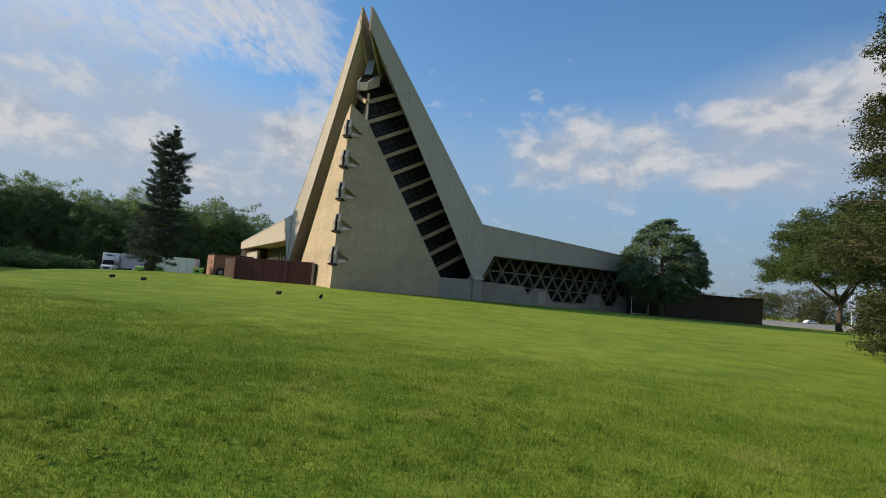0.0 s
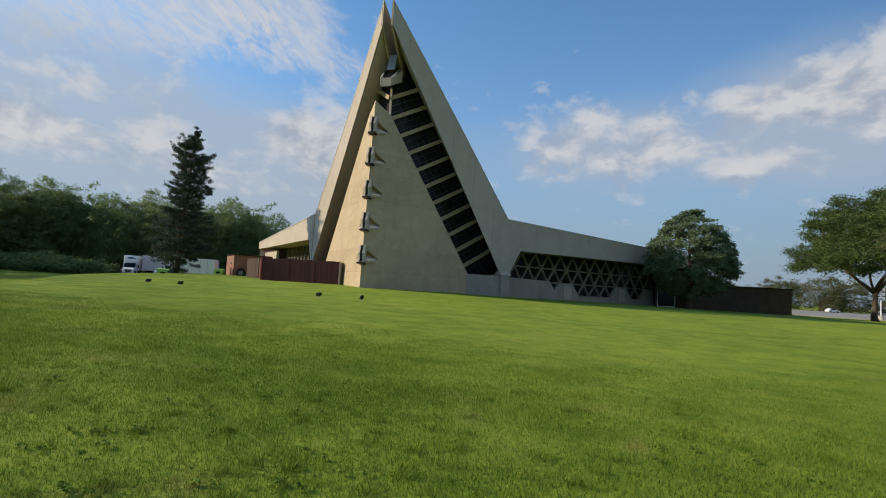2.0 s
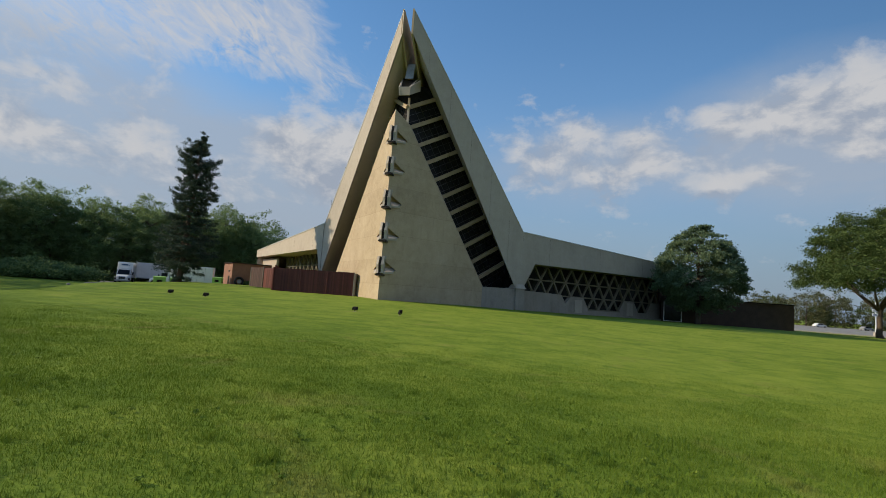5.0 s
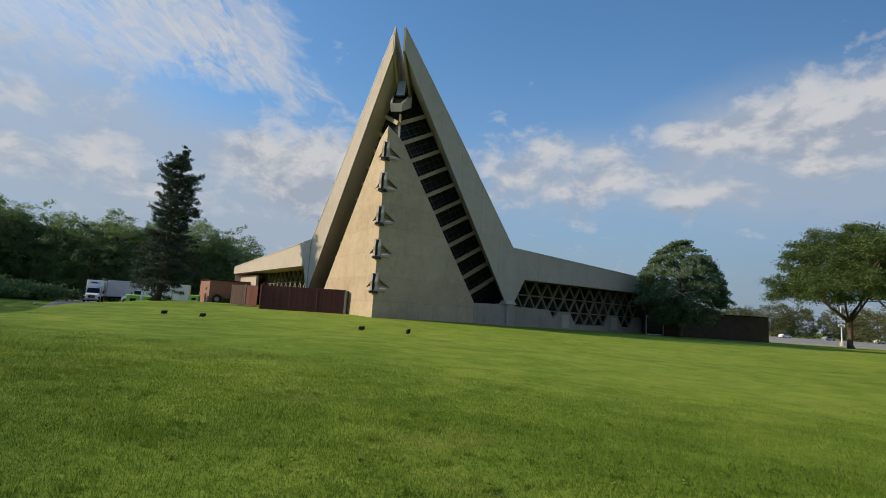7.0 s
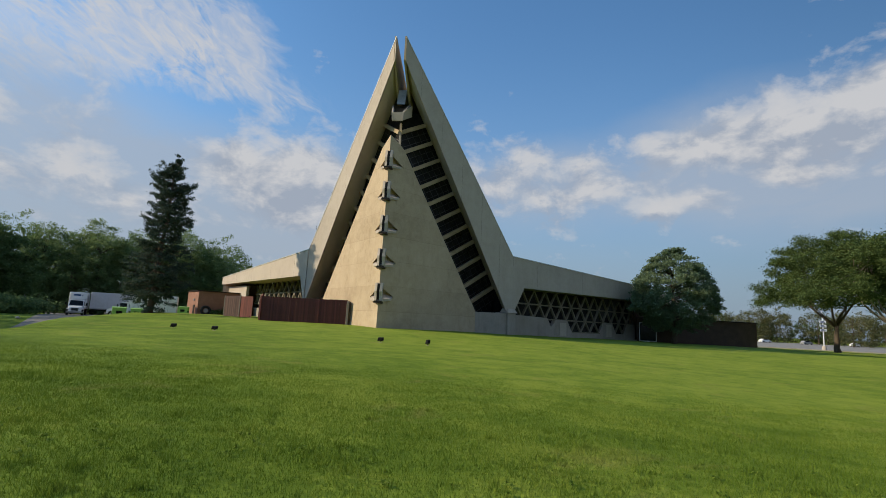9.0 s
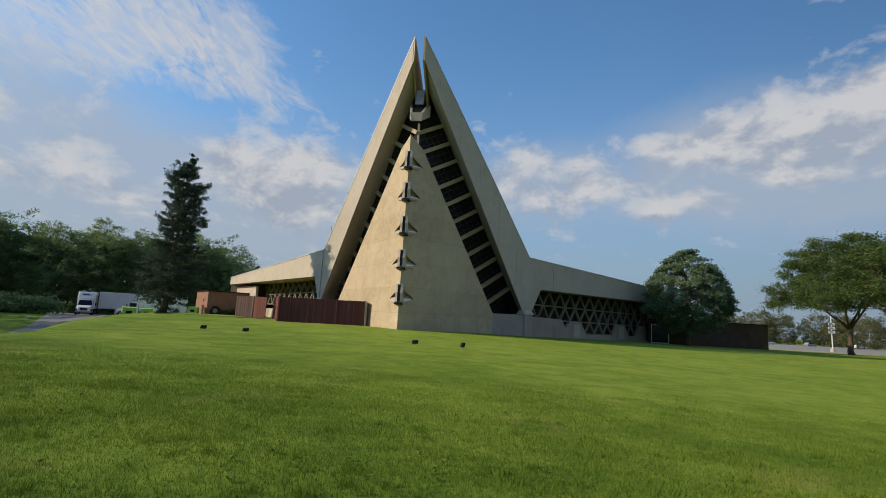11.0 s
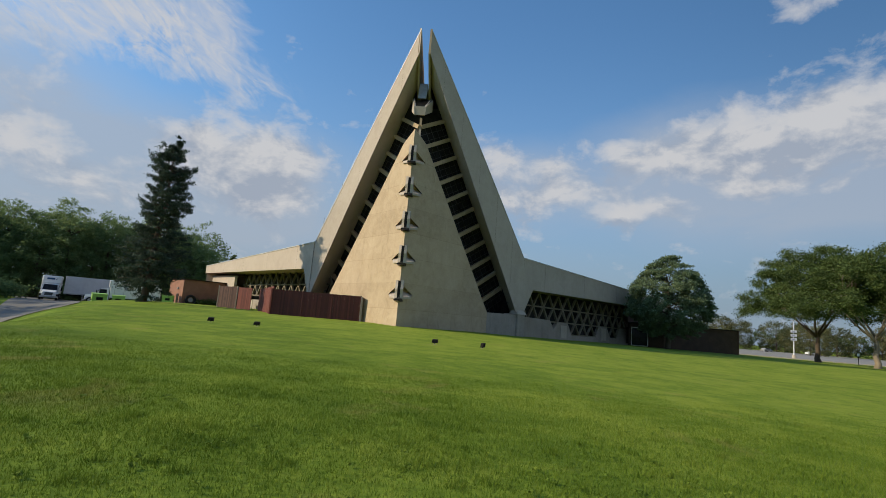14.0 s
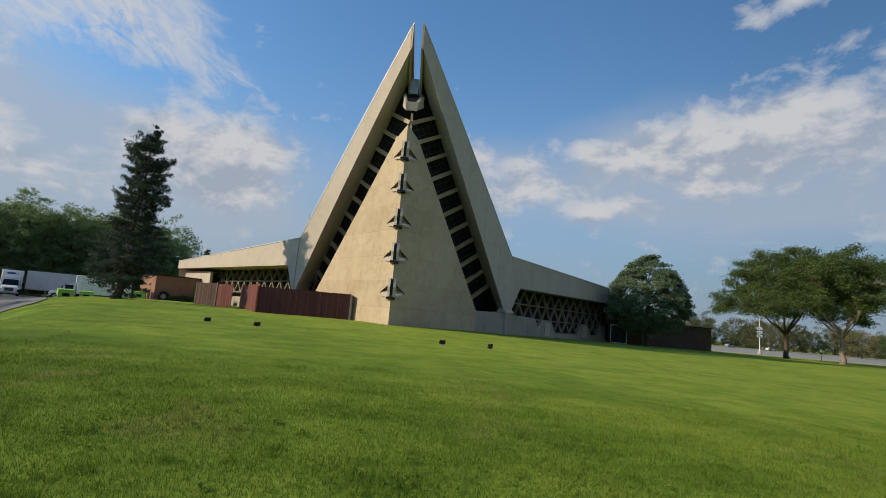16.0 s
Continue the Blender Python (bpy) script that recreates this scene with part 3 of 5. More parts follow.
    # low wall and pier
    a = [prow(wide, -0.5, sg), at(sg * 12.0, 55.6, -0.5), at(sg * 12.0, 55.6, 2.9), prow(wide, 2.85, sg)]
    part("low_wall", solid(a, [p + Vector((-sg * 0.3, 0.5, 0)) for p in a]), concrete_dark, church, "stained low concrete wall")
    pier_m = Matrix.Translation(at(sg * 12.3, 55.95, 0)) @ Matrix.Rotation(math.atan2(0.85 * sg, 1), 4, "Z")
    part("pier", box_bm(-0.62, 0.62, -0.3, 1.9, -0.5, 3.0, 0.05, pier_m), concrete_dark, church, "squat concrete pier under the fin")
    cap = bmesh.new()
    vs = [(-0.75, -0.42, 2.95), (0.75, -0.42, 2.95), (0.75, 1.0, 2.95), (-0.75, 1.0, 2.95)]
    vt = [(-0.5, -0.1, 3.45), (0.5, -0.1, 3.45), (0.5, 0.8, 3.45), (-0.5, 0.8, 3.45)]
    c0, c1 = [cap.verts.new(pier_m @ Vector(v)) for v in vs], [cap.verts.new(pier_m @ Vector(v)) for v in vt]
    cap.faces.new(c0[::-1]), cap.faces.new(c1)
    for i in range(4):
        cap.faces.new((c0[i], c0[(i + 1) % 4], c1[(i + 1) % 4], c1[i]))
    part("pier_cap", cap, concrete_pale, church)
    # base wall under the screen, in the zigzag of the lattice
    L0, LB = 5.55, 2.37
    bk = 0.0 if sg > 0 else 1.0
    base = [(0.0, -0.6), (32.9, -0.6), (32.9, 2.55), (L0 + 10.5 * LB, 2.55), (L0 + 10 * LB, 1.0), (L0 + 9 * LB, 1.0), (L0 + 8.5 * LB, 2.55), (L0 + 7.5 * LB, 2.55), (L0 + 7 * LB, 1.0),
            (L0 + 4 * LB, 1.0), (L0 + 3.5 * LB, 2.55), (L0 + 2.4 * LB, 2.55), (L0 + 2 * LB, 1.6), (L0 + 1.6 * LB, 2.72), (0.0, 2.9)]
    if sg < 0:
        base = [(0.0, -0.6), (32.9, -0.6), (32.9, 2.5), (0.0, 2.5)]
    part("base_wall", solid([wing(s, 1.95 + bk, z, sg) for s, z in base], [wing(s, 2.45 + bk, z, sg) for s, z in base]), concrete_dark, church, "low concrete wall with a zigzag top edge")
    panel = [(L0 + 2.75 * LB, 0.5), (L0 + 3.4 * LB, 0.5), (L0 + 3.4 * LB, 2.2), (L0 + 2.75 * LB, 2.2)]
    part("panel", solid([wing(s, 1.90, z, sg) for s, z in panel], [wing(s, 1.98, z, sg) for s, z in panel]), concrete_pale, church, "pale smooth panel")
    panel = [(L0 + 7.75 * LB, 0.5), (L0 + 8.4 * LB, 0.5), (L0 + 8.4 * LB, 2.3), (L0 + 7.75 * LB, 2.3)]
    part("panel", solid([wing(s, 1.90, z, sg) for s, z in panel], [wing(s, 1.98, z, sg) for s, z in panel]), concrete_pale, church, "pale smooth panel")
    # lattice screen
    Z = (1.0, 2.55, 4.3, 6.05) if sg > 0 else (1.6, 3.2, 4.85, 6.5)
    out = WD[1] * sg, -WD[0], 0
    screen = new("lattice_screen")
    screen.parent = church
    for z in Z[1:3]:
        bm = bmesh.new()
        beam(bm, wing(0.4, 2.2 + bk, z, sg), wing(32.8, 2.2 + bk, z, sg), 0.26, 0.17)
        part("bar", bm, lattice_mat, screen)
    bm = bmesh.new()
    beam(bm, wing(L0 + 4 * LB, 2.1, Z[0], sg), wing(L0 + 7 * LB, 2.1, Z[0], sg), 0.4, 0.16)
    part("sill", bm, lattice_mat, screen)
    for row in range(3):
        for i in range(-2, 12):
            if row == 0 and (sg < 0 or i not in (4, 5, 6, 9)):
                continue
            lo = L0 + (i if row != 1 else i + 0.5) * LB
            if row == 0:
                legs = [(lo, lo + LB / 2), (lo + LB, lo + LB / 2)]
                if i in (4, 9):
                    legs.append((lo, lo - LB / 2))
                if i in (6, 9):
                    legs.append((lo + LB, lo + 1.5 * LB))
            else:
                legs = [(lo, lo + LB / 2), (lo, lo - LB / 2)]
            for p, q in legs:
                if min(p, q) < 0.3 or max(p, q) > 32.9:
                    continue
                bm = bmesh.new()
                beam(bm, wing(p, 2.2 + bk, Z[row], sg), wing(q, 2.2 + bk, Z[row + 1], sg), 0.21, 0.27, Vector(out))
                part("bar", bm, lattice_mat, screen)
    g = [(0.2, 0.2), (32.9, 0.2), (32.9, 6.2), (0.2, 6.2)]
    part("screen_glass", solid([wing(s, 3.0 + bk, z, sg) for s, z in g], [wing(s, 3.1 + bk, z, sg) for s, z in g]), dark_glass, church, "dark glass behind the lattice")
    # end wall of the wing
    g = [(31.6, -0.6), (WLEN, -0.6), (WLEN, 6.4), (31.6, 6.2)]
    if sg > 0:
        g = [(37.4, -0.6), (WLEN, -0.6), (WLEN, 6.4), (37.4, 6.3)]
        h = [(31.6, 2.9), (37.4, 2.9), (37.4, 6.3), (31.6, 6.2)]
        part("end_wall", solid([wing(s, 1.2, z, sg) for s, z in h], [wing(s, 1.6, z, sg) for s, z in h]), brown_brick, church)
    part("end_wall", solid([wing(s, 1.2, z, sg) for s, z in g], [wing(s, 1.6, z, sg) for s, z in g]), brown_brick if sg > 0 else concrete_pale, church)


for side in (-1, 1):
    build_side(side)


def build_top():
    # hopper-shaped hood hung between the fins
    hood = new("hood")
    hood.parent = church
    a = [at(*p) for p in ((-0.55, 46.5, 21.85), (0.55, 46.5, 21.85), (0.62, 46.35, 22.7), (-0.62, 46.35, 22.7))]
    part("front_panel", solid(a, [p + Vector((0, 0.12, 0)) for p in a]), concrete_pale, hood)
    for sg in (-1, 1):
        a = [at(sg * 0.57, 46.45, 21.85), at(sg * 1.1, 48.5, 23.1), at(sg * 1.1, 48.5, 24.4), at(sg * 0.64, 46.35, 22.7)]
        part("side_panel", solid(a, [p - Vector((sg * 0.12, 0, 0)) for p in a]), concrete_pale, hood)
        bm = bmesh.new()
        beam(bm, at(sg * 0.45, 46.45, 22.66), at(sg * 0.9, 48.3, 24.45), 0.08, 0.08)
        part("glazing_bar", bm, grey_metal, hood)
    a = [at(-0.55, 46.5, 21.85), at(0.55, 46.5, 21.85), at(1.05, 48.5, 23.1), at(-1.05, 48.5, 23.1)]
    part("bottom_panel", solid(a, [p + Vector((0, 0, 0.1)) for p in a]), concrete, hood)
    a = [at(-0.6, 46.5, 22.55), at(0.6, 46.5, 22.55), at(1.0, 48.4, 24.3), at(-1.0, 48.4, 24.3)]
    part("pane", solid(a, [p + Vector((0, 0, 0.05)) for p in a]), dark_glass, hood)
    # rooflight cap in the slot between the fins, running back along the ridge
    a = [at(-0.43, 47.6, 24.15), at(0.43, 47.6, 24.15), at(0.43, 48.3, 26.1), at(-0.43, 48.3, 26.1)]
    part("rooflight_front", solid(a, [p + Vector((0, 0.15, 0)) for p in a]), grey_metal, church, "grey metal rooflight cap")
    a = [at(-0.43, 48.3, 26.1), at(0.43, 48.3, 26.1), at(0.43, 98, 11.0), at(-0.43, 98, 11.0)]
    part("rooflight", solid(a, [p - Vector((0, 0, 0.2)) for p in a]), grey_metal, church)
    bm = bmesh.new()
    beam(bm, at(0.0, 48.35, 17.0), at(0.0, 48.35, 22.3), 0.22, 0.22, Vector((0, 1, 0)))
    part("mullion", bm, concrete_pale, church, "slender pale post")
    # hooded windows on the prow's edge
    prof = [(0.48, 0.86), (-0.14, 0.82), (-0.24, 0.42), (-0.42, 0.02), (-0.30, -0.40), (-0.34, -0.80), (0.0, -0.92), (0.48, -0.86), (0.48, -0.66), (0.10, -0.58), (0.02, 0.0), (0.10, 0.52), (0.48, 0.64)]
    for z in ORN_Z:
        bay = new("edge_window")
        bay.parent = church
        y0 = 43.2 + 0.0464 * z
        for sg in (-1, 1):
            a = [at(sg * 0.13, y0 + p, z + q) for p, q in prof]
            part("hood_slab", solid(a, [p + Vector((sg * 0.22, 0.06, 0)) for p in a]), concrete_pale, bay)
            # splayed sill
            a = [at(sg * 0.02, y0 - 0.2, z - 0.72), at(sg * 0.98, y0 + 0.88, z - 0.55), at(sg * 1.02, y0 + 1.75, z - 0.16), at(sg * 0.02, y0 + 0.65, z - 0.2)]
            part("sill", solid(a, [p - Vector((0, 0, 0.2)) for p in a]), concrete_pale, bay)
            a = [at(sg * 0.02, y0 + 0.68, z - 0.8), at(sg * 1.15, y0 + 1.98, z - 0.8), at(sg * 1.15, y0 + 1.98, z + 0.7), at(sg * 0.02, y0 + 0.68, z + 0.7)]
            part("recess", solid(a, [p + Vector((0, 0.05, 0)) for p in a]), concrete, bay)
        part("slot", box_bm(-0.125, 0.125, -0.16, 0.12, -0.8, 0.72, 0, Matrix.Translation(at(0, y0, z))), bronze, bay, "dark bronze strip")
        foot = [(-0.38, -0.42, -1.0), (0.38, -0.42, -1.0), (0.38, 0.2, -1.06), (-0.38, 0.2, -1.06)]
        a = [at(u, y0 + p, z + q) for u, p, q in foot]
        part("foot", solid(a, [p + Vector((0, 0, 0.13)) for p in a]), bronze, bay, "dark bronze foot")
    # plain walls that close the building behind
    for sg in (-1, 1):
        a = [wing(WLEN, 0.4, -0.6, sg), at(sg * 0.2, 98, -0.6), at(sg * 0.2, 98, 11.2), wing(WLEN, 0.4, 7.9, sg)]
        part("back_wall", solid(a, [p - Vector((0, 0.3, 0)) for p in a]), concrete, church)
    part("floor_slab", solid([at(-41, 89, 0.3), at(-11, 58, 0.3), at(0, 46, 0.3), at(11, 58, 0.3), at(41, 89, 0.3), at(0, 97, 0.3)], [at(-41, 89, -0.6), at(-11, 58, -0.6), at(0, 46, -0.6), at(11, 58, -0.6), at(41, 89, -0.6), at(0, 97, -0.6)]), concrete_dark, church)


build_top()


# ---- outbuildings ----
def brick_block(name, label, corners, z0, z1, mat):
    b = thing(name, label, "building")
    part("wall", solid([Vector((x, y, z0)) for x, y in corners], [Vector((x, y, z1)) for x, y in corners]), mat, b)
    bm = bmesh.new()
    n = len(corners)
    for i in range(n):
        p, q = Vector((*corners[i], z1 + 0.06)), Vector((*corners[(i + 1) % n], z1 + 0.06))
        beam(bm, p, q, 0.4, 0.16)
    part("coping", bm, bronze, b, "dark metal coping")
    return b


link = brick_block("brick_link", "low dark brown brick link with a tall white-framed window", [(12.7, 80.05), (17.5, 78.45), (18.6, 84.4), (13.6, 86.0)], -1.0, 3.6, brown_brick)
LW = Matrix.Translation((12.95, 79.93, 0.05)) @ Matrix.Rotation(math.atan2(-1.6, 4.8), 4, "Z")
link_window = new("window")
link_window.parent = link
part("pane", box_bm(0.05, 2.45, -0.05, -0.02, 0.05, 2.9, 0, LW), windscreen, link_window)
for x0, x1, z0, z1 in ((0, 0.13, 0, 2.95), (2.4, 2.53, 0, 2.95), (0.13, 2.4, 0, 0.13), (0.13, 2.4, 2.82, 2.95)):
    part("window_frame", box_bm(x0, x1, -0.12, 0.02, z0, z1, 0.01, LW), white_paint, link_window, "white painted frame")
brick_block("brick_annex", "long low dark brown brick annex with a flat roof", [(17.5, 84.5), (34.2, 87.6), (30.5, 101), (13.5, 97)], -1.0, 3.75, brown_brick)
S0, SX, SN = Vector((-59.7, 77.7)), Vector((0.68, 0.735)), Vector((0.735, -0.68))   # store's near corner, the way along its shaded face, that face's outward way
store = brick_block("brick_store", "flat-roofed red-brown brick store beside the parking lot", [tuple(S0), tuple(S0 + SX * 6.8), tuple(S0 + SX * 6.8 - SN * 6.8), tuple(S0 - SN * 6.8)], -1.0, 4.85, red_brick)
door_at = Matrix.Translation((*(S0 - SN * 2.2), 0.35)) @ Matrix.Rotation(math.atan2(-SN.y, -SN.x), 4, "Z")
store_door = part("door", box_bm(-0.5, 0.5, -0.03, 0.06, 0, 2.15, 0.01, door_at), bronze, store, "dark metal service door")
part("door_handle", box_bm(0.34, 0.44, 0.06, 0.12, 1.0, 1.06, 0.01, door_at), grey_metal, store_door)
part("wall_lamp", box_bm(-0.2, 0.2, -0.02, 0.2, 2.9, 3.2, 0.03, door_at), grey_metal, store, "small grey wall lamp")


# ---- trees ----
def leaf_mesh(name, centres, size, mat, rng, flat=0.0, aspect=0.6, small=False):
    """Many small leaves, each a diamond (or half of one, where small), about the given centres."""
    n = len(centres)
    a = rng.normal(size=(n, 3))
    a[:, 2] *= 1.0 - flat
    a /= np.linalg.norm(a, axis=1)[:, None]
    b = rng.normal(size=(n, 3))
    b[:, 2] *= 1.0 - flat
    b -= a * np.sum(a * b, axis=1)[:, None]
    b /= np.linalg.norm(b, axis=1)[:, None] + 1e-6
    s = size * (0.6 + 0.8 * rng.random(n))[:, None]
    v = np.empty((n, 4, 3))
    v[:, 0], v[:, 1], v[:, 2], v[:, 3] = centres - a * s, centres + b * s * aspect, centres + a * s, centres - b * s * aspect
    me = bpy.data.meshes.new(name)
    c = 3 if small else 4
    v = v[:, :c]
    me.vertices.add(c * n)
    me.vertices.foreach_set("co", v.astype(np.float32).ravel())
    me.loops.add(c * n)
    me.loops.foreach_set("vertex_index", np.arange(c * n, dtype=np.int32))
    me.polygons.add(n)
    me.polygons.foreach_set("loop_start", np.arange(0, c * n, c, dtype=np.int32))
    me.polygons.foreach_set("loop_total", np.full(n, c, dtype=np.int32))
    me.update(calc_edges=True)
    me.materials.append(mat)
    return me


def crown_part(me, parent, label=""):
    ob = new(me.name, me)
    ob.parent = parent
    if label:
        ob["label"] = label
    return ob


def bent(p, q, rng, amount, n=5):
    p, q = np.array(p, float), np.array(q, float)
    pts = [p + (q - p) * k / (n - 1) for k in range(n)]
    for i in range(1, n - 1):
        pts[i] = pts[i] + rng.normal(size=3) * amount
    return [tuple(v) for v in pts]


def broadleaf(name, label, seed, height, radius, clear, leaves, size, mat, bark_mat, limbs=9, trunk_r=0.3, group="", clumps=70, tight=1.25):
    """A wide umbrella crown in layered shelves that arch out from a low fork."""
    rng = np.random.default_rng(seed)
    tree = thing(name, label, "tree", group)
    bm = bmesh.new()
    fork = clear * 1.1 + (height - clear) * 0.05
    pts = bent((0, 0, -0.25), (rng.normal() * 0.2, rng.normal() * 0.2, fork), rng, 0.06 * trunk_r / 0.3, 6)
    tube(bm, pts, [trunk_r * f for f in (1.5, 1.05, 0.95, 0.85, 0.7, 0.5)], 10)
    cl = []
    for i in range(clumps):
        th, k = rng.random() * math.tau, rng.random()
        r = radius * math.sqrt(k) * (0.85 + 0.25 * math.sin(3 * th + seed))
        z = clear + (height - clear) * (0.16 + 0.72 * (1 - 0.8 * (r / radius) ** 2) * rng.random() ** 0.6 + 0.10 * rng.random())
        cl.append((r * math.cos(th), r * math.sin(th), z))
    cl = np.array(cl)
    top = np.array(pts[-1])
    mains = []
    for i in range(limbs):
        th = i / limbs * math.tau + rng.normal() * 0.25
        r, z = radius * (0.30 + 0.25 * rng.random()), clear + (height - clear) * (0.34 + 0.28 * rng.random())
        start = top * (0.75 + 0.25 * rng.random())
        end = np.array([r * math.cos(th), r * math.sin(th), z])
        sag = start + (end - start) * 0.5 + np.array([0, 0, -0.06 * radius]) + rng.normal(size=3) * 0.2
        path = bent(start, sag, rng, 0.07, 3) + bent(sag, end, rng, 0.07, 3)[1:]
        tube(bm, path, [trunk_r * f for f in (0.5, 0.42, 0.34, 0.27, 0.2)], 7)
        mains.append((sag, end))
    ends = np.array([m[1] for m in mains])
    for c in cl[::2]:
        m = mains[int(np.argmin(np.linalg.norm(ends - c, axis=1)))]
        k = 0.3 + 0.7 * rng.random()
        base = m[0] + (m[1] - m[0]) * k
        b = bent(base, c, rng, 0.12, 5)
        tube(bm, b, [trunk_r * f for f in (0.17, 0.13, 0.1, 0.06, 0.03)], 5)
    part("trunk", bm, bark_mat, tree, "", True)
    per = leaves // len(cl)
    spread = radius * (2.1 / math.sqrt(len(cl))) * tight
    co = np.repeat(cl, per, axis=0) + rng.normal(size=(per * len(cl), 3)) * np.array([spread, spread, spread * 0.55]) * 0.55
    co = co[co[:, 2] > clear * 0.55]
    crown_part(leaf_mesh("crown", co, size, mat, rng, 0.4), tree)
    return tree


ROUND = [(0.0, 0.28), (0.1, 0.62), (0.28, 0.97), (0.45, 1.0), (0.62, 0.9), (0.78, 0.66), (0.9, 0.4), (1.0, 0.06)]


def domed(name, label, seed, height, radius, clear, sprays, per, size, mat, bark_mat, profile=ROUND, trunk_r=0.3, group="", droop=0.3, lump=0.12, inner=0.25, small=False, puff=0.0):
    """A dense crown of leafy sprays over a lumpy dome. profile: pairs of a share of the crown's height and of its radius."""
    rng = np.random.default_rng(seed)
    tree = thing(name, label, "tree", group)
    bm = bmesh.new()
    pts = bent((0, 0, -0.25), (rng.normal() * 0.15, rng.normal() * 0.15, clear + (height - clear) * 0.7), rng, 0.08, 6)
    tube(bm, pts, [trunk_r * f for f in (1.5, 1.05, 0.95, 0.75, 0.5, 0.22)], 9)
    ks, rs = [p[0] for p in profile], [p[1] for p in profile]
    leaves, n = [], 0
    while n < sprays:
        k = rng.random()
        share = float(np.interp(k, ks, rs))
        if rng.random() > share + 0.12:
            continue
        n += 1
        th = rng.random() * math.tau
        d = Vector((math.cos(th) * share, math.sin(th) * share, 2 * k - 1))
        grow = 1 + lump * 2.2 * noise.noise(d * 1.9 + Vector((seed, 0, 0))) + lump * 1.2 * noise.noise(d * 4.5 + Vector((0, seed, 0)))
        deep = rng.random() < inner
        r = radius * share * grow * (0.45 + 0.35 * rng.random() if deep else 0.86 + 0.14 * rng.random())
        z = clear + (height - clear) * (0.5 + (k - 0.5) * (1 + 0.5 * (grow - 1) if k > 0.5 else 1.0))
        c = np.array([r * math.cos(th), r * math.sin(th), z])
        L = (0.10 + 0.07 * rng.random()) * radius * (1 + 0.6 * puff)
        steep = 1.6 * max(0.0, k - 0.55)
        out = np.array([math.cos(th), math.sin(th), steep - droop]) * L
        m = int(per * (0.6 + 0.8 * rng.random()))
        f = rng.random(m)[:, None] ** 0.8
        leaves.append(c + (f - 0.5) * 2 * out + rng.normal(size=(m, 3)) * np.array([0.55, 0.55, 0.26 + 0.26 * puff]) * L * (1.1 - 0.6 * f) - np.array([0, 0, 1]) * f * f * 0.25 * L)
        if n % 6 == 0:
            base = np.array([0, 0, max(0.5, min(z - 0.3 * r, clear + (height - clear) * 0.66))])
            tube(bm, bent(base, c, rng, 0.1, 4), [trunk_r * q for q in (0.24, 0.16, 0.09, 0.04)], 4)
    part("trunk", bm, bark_mat, tree, "", True)
    co = np.concatenate(leaves)
    co = co[co[:, 2] > 0.25]
    crown_part(leaf_mesh("crown", co, size, mat, rng, 0.35, 0.6, small), tree)
    return tree


def spruce(name, label, seed, height, profile, clear, mat, whorls=34, lean=(0, 0), size=0.16, dens=26, droop=(-0.22, 0.23), per=6, jitter=0.2, even=0.0, bushy=1.0, small=False):
    """profile: pairs of a share of the height and the crown's radius there."""
    rng = np.random.default_rng(seed)
    tree = thing(name, label, "tree")
    bm = bmesh.new()
    ax = lambda z: np.array([lean[0] * (z / height) + 0.12 * math.sin(z * 0.7), lean[1] * (z / height), z])
    zs = np.linspace(-0.25, height, 12)
    tube(bm, [tuple(ax(z)) for z in zs], [0.02 * height * max(0.04, 1 - z / height) + 0.02 for z in zs], 9)
    leaves = []
    for w in range(whorls):
        k = (w + 0.5 * rng.random()) / whorls
        z = clear + (height - clear) * k + jitter * rng.normal() * (1 - k)
        reach = float(np.interp(z / height, [p[0] for p in profile], [p[1] for p in profile]))
        for b in range(per):
            th = rng.random() * math.tau
            L = reach * (0.5 + 0.3 * even + (0.6 - 0.3 * even) * rng.random() ** 0.7) + 0.2
            p0 = ax(z + jitter * rng.normal() * 0.8)
            p1 = p0 + np.array([math.cos(th) * L, math.sin(th) * L, (droop[0] + (droop[1] - droop[0]) * k + 0.16 * rng.normal()) * L])
            mid = (p0 + p1) / 2 + np.array([0, 0, -0.09 * L])
            tube(bm, [tuple(p0), tuple(mid), tuple(p1)], [0.012 * L + 0.02, 0.008 * L + 0.012, 0.006], 4)
            # side twigs in tufts, thickest towards the tip
            for q in range(4 + int(2.8 * bushy * L)):
                f = 0.25 + 0.75 * rng.random() ** 0.7
                out = (rng.random() - 0.5) * 0.75 * L * (1.2 - f)
                c = p0 + (mid - p0) * min(1, 2 * f) + (p1 - mid) * max(0, 2 * f - 1)
                c = c + np.array([-math.sin(th) * out, math.cos(th) * out, -abs(out) * 0.2])
                n = int(dens * (0.6 + 0.8 * rng.random()))
                leaves.append(c + rng.normal(size=(n, 3)) * np.array([0.15, 0.15, 0.12]) * (0.7 + 0.12 * L) - np.array([0, 0, 0.10]))
    part("trunk", bm, bark, tree, "", True)
    crown_part(leaf_mesh("crown", np.concatenate(leaves), size, mat, rng, 0.2, 0.6 if small else 0.38, small), tree)
    return tree


def put(tree, x, y, turn=0.0, scale=1.0):
    tree.matrix_world = Matrix.Translation((x, y, ground_z(x, y) - 0.05)) @ Matrix.Rotation(turn, 4, "Z") @ Matrix.Scale(scale, 4)


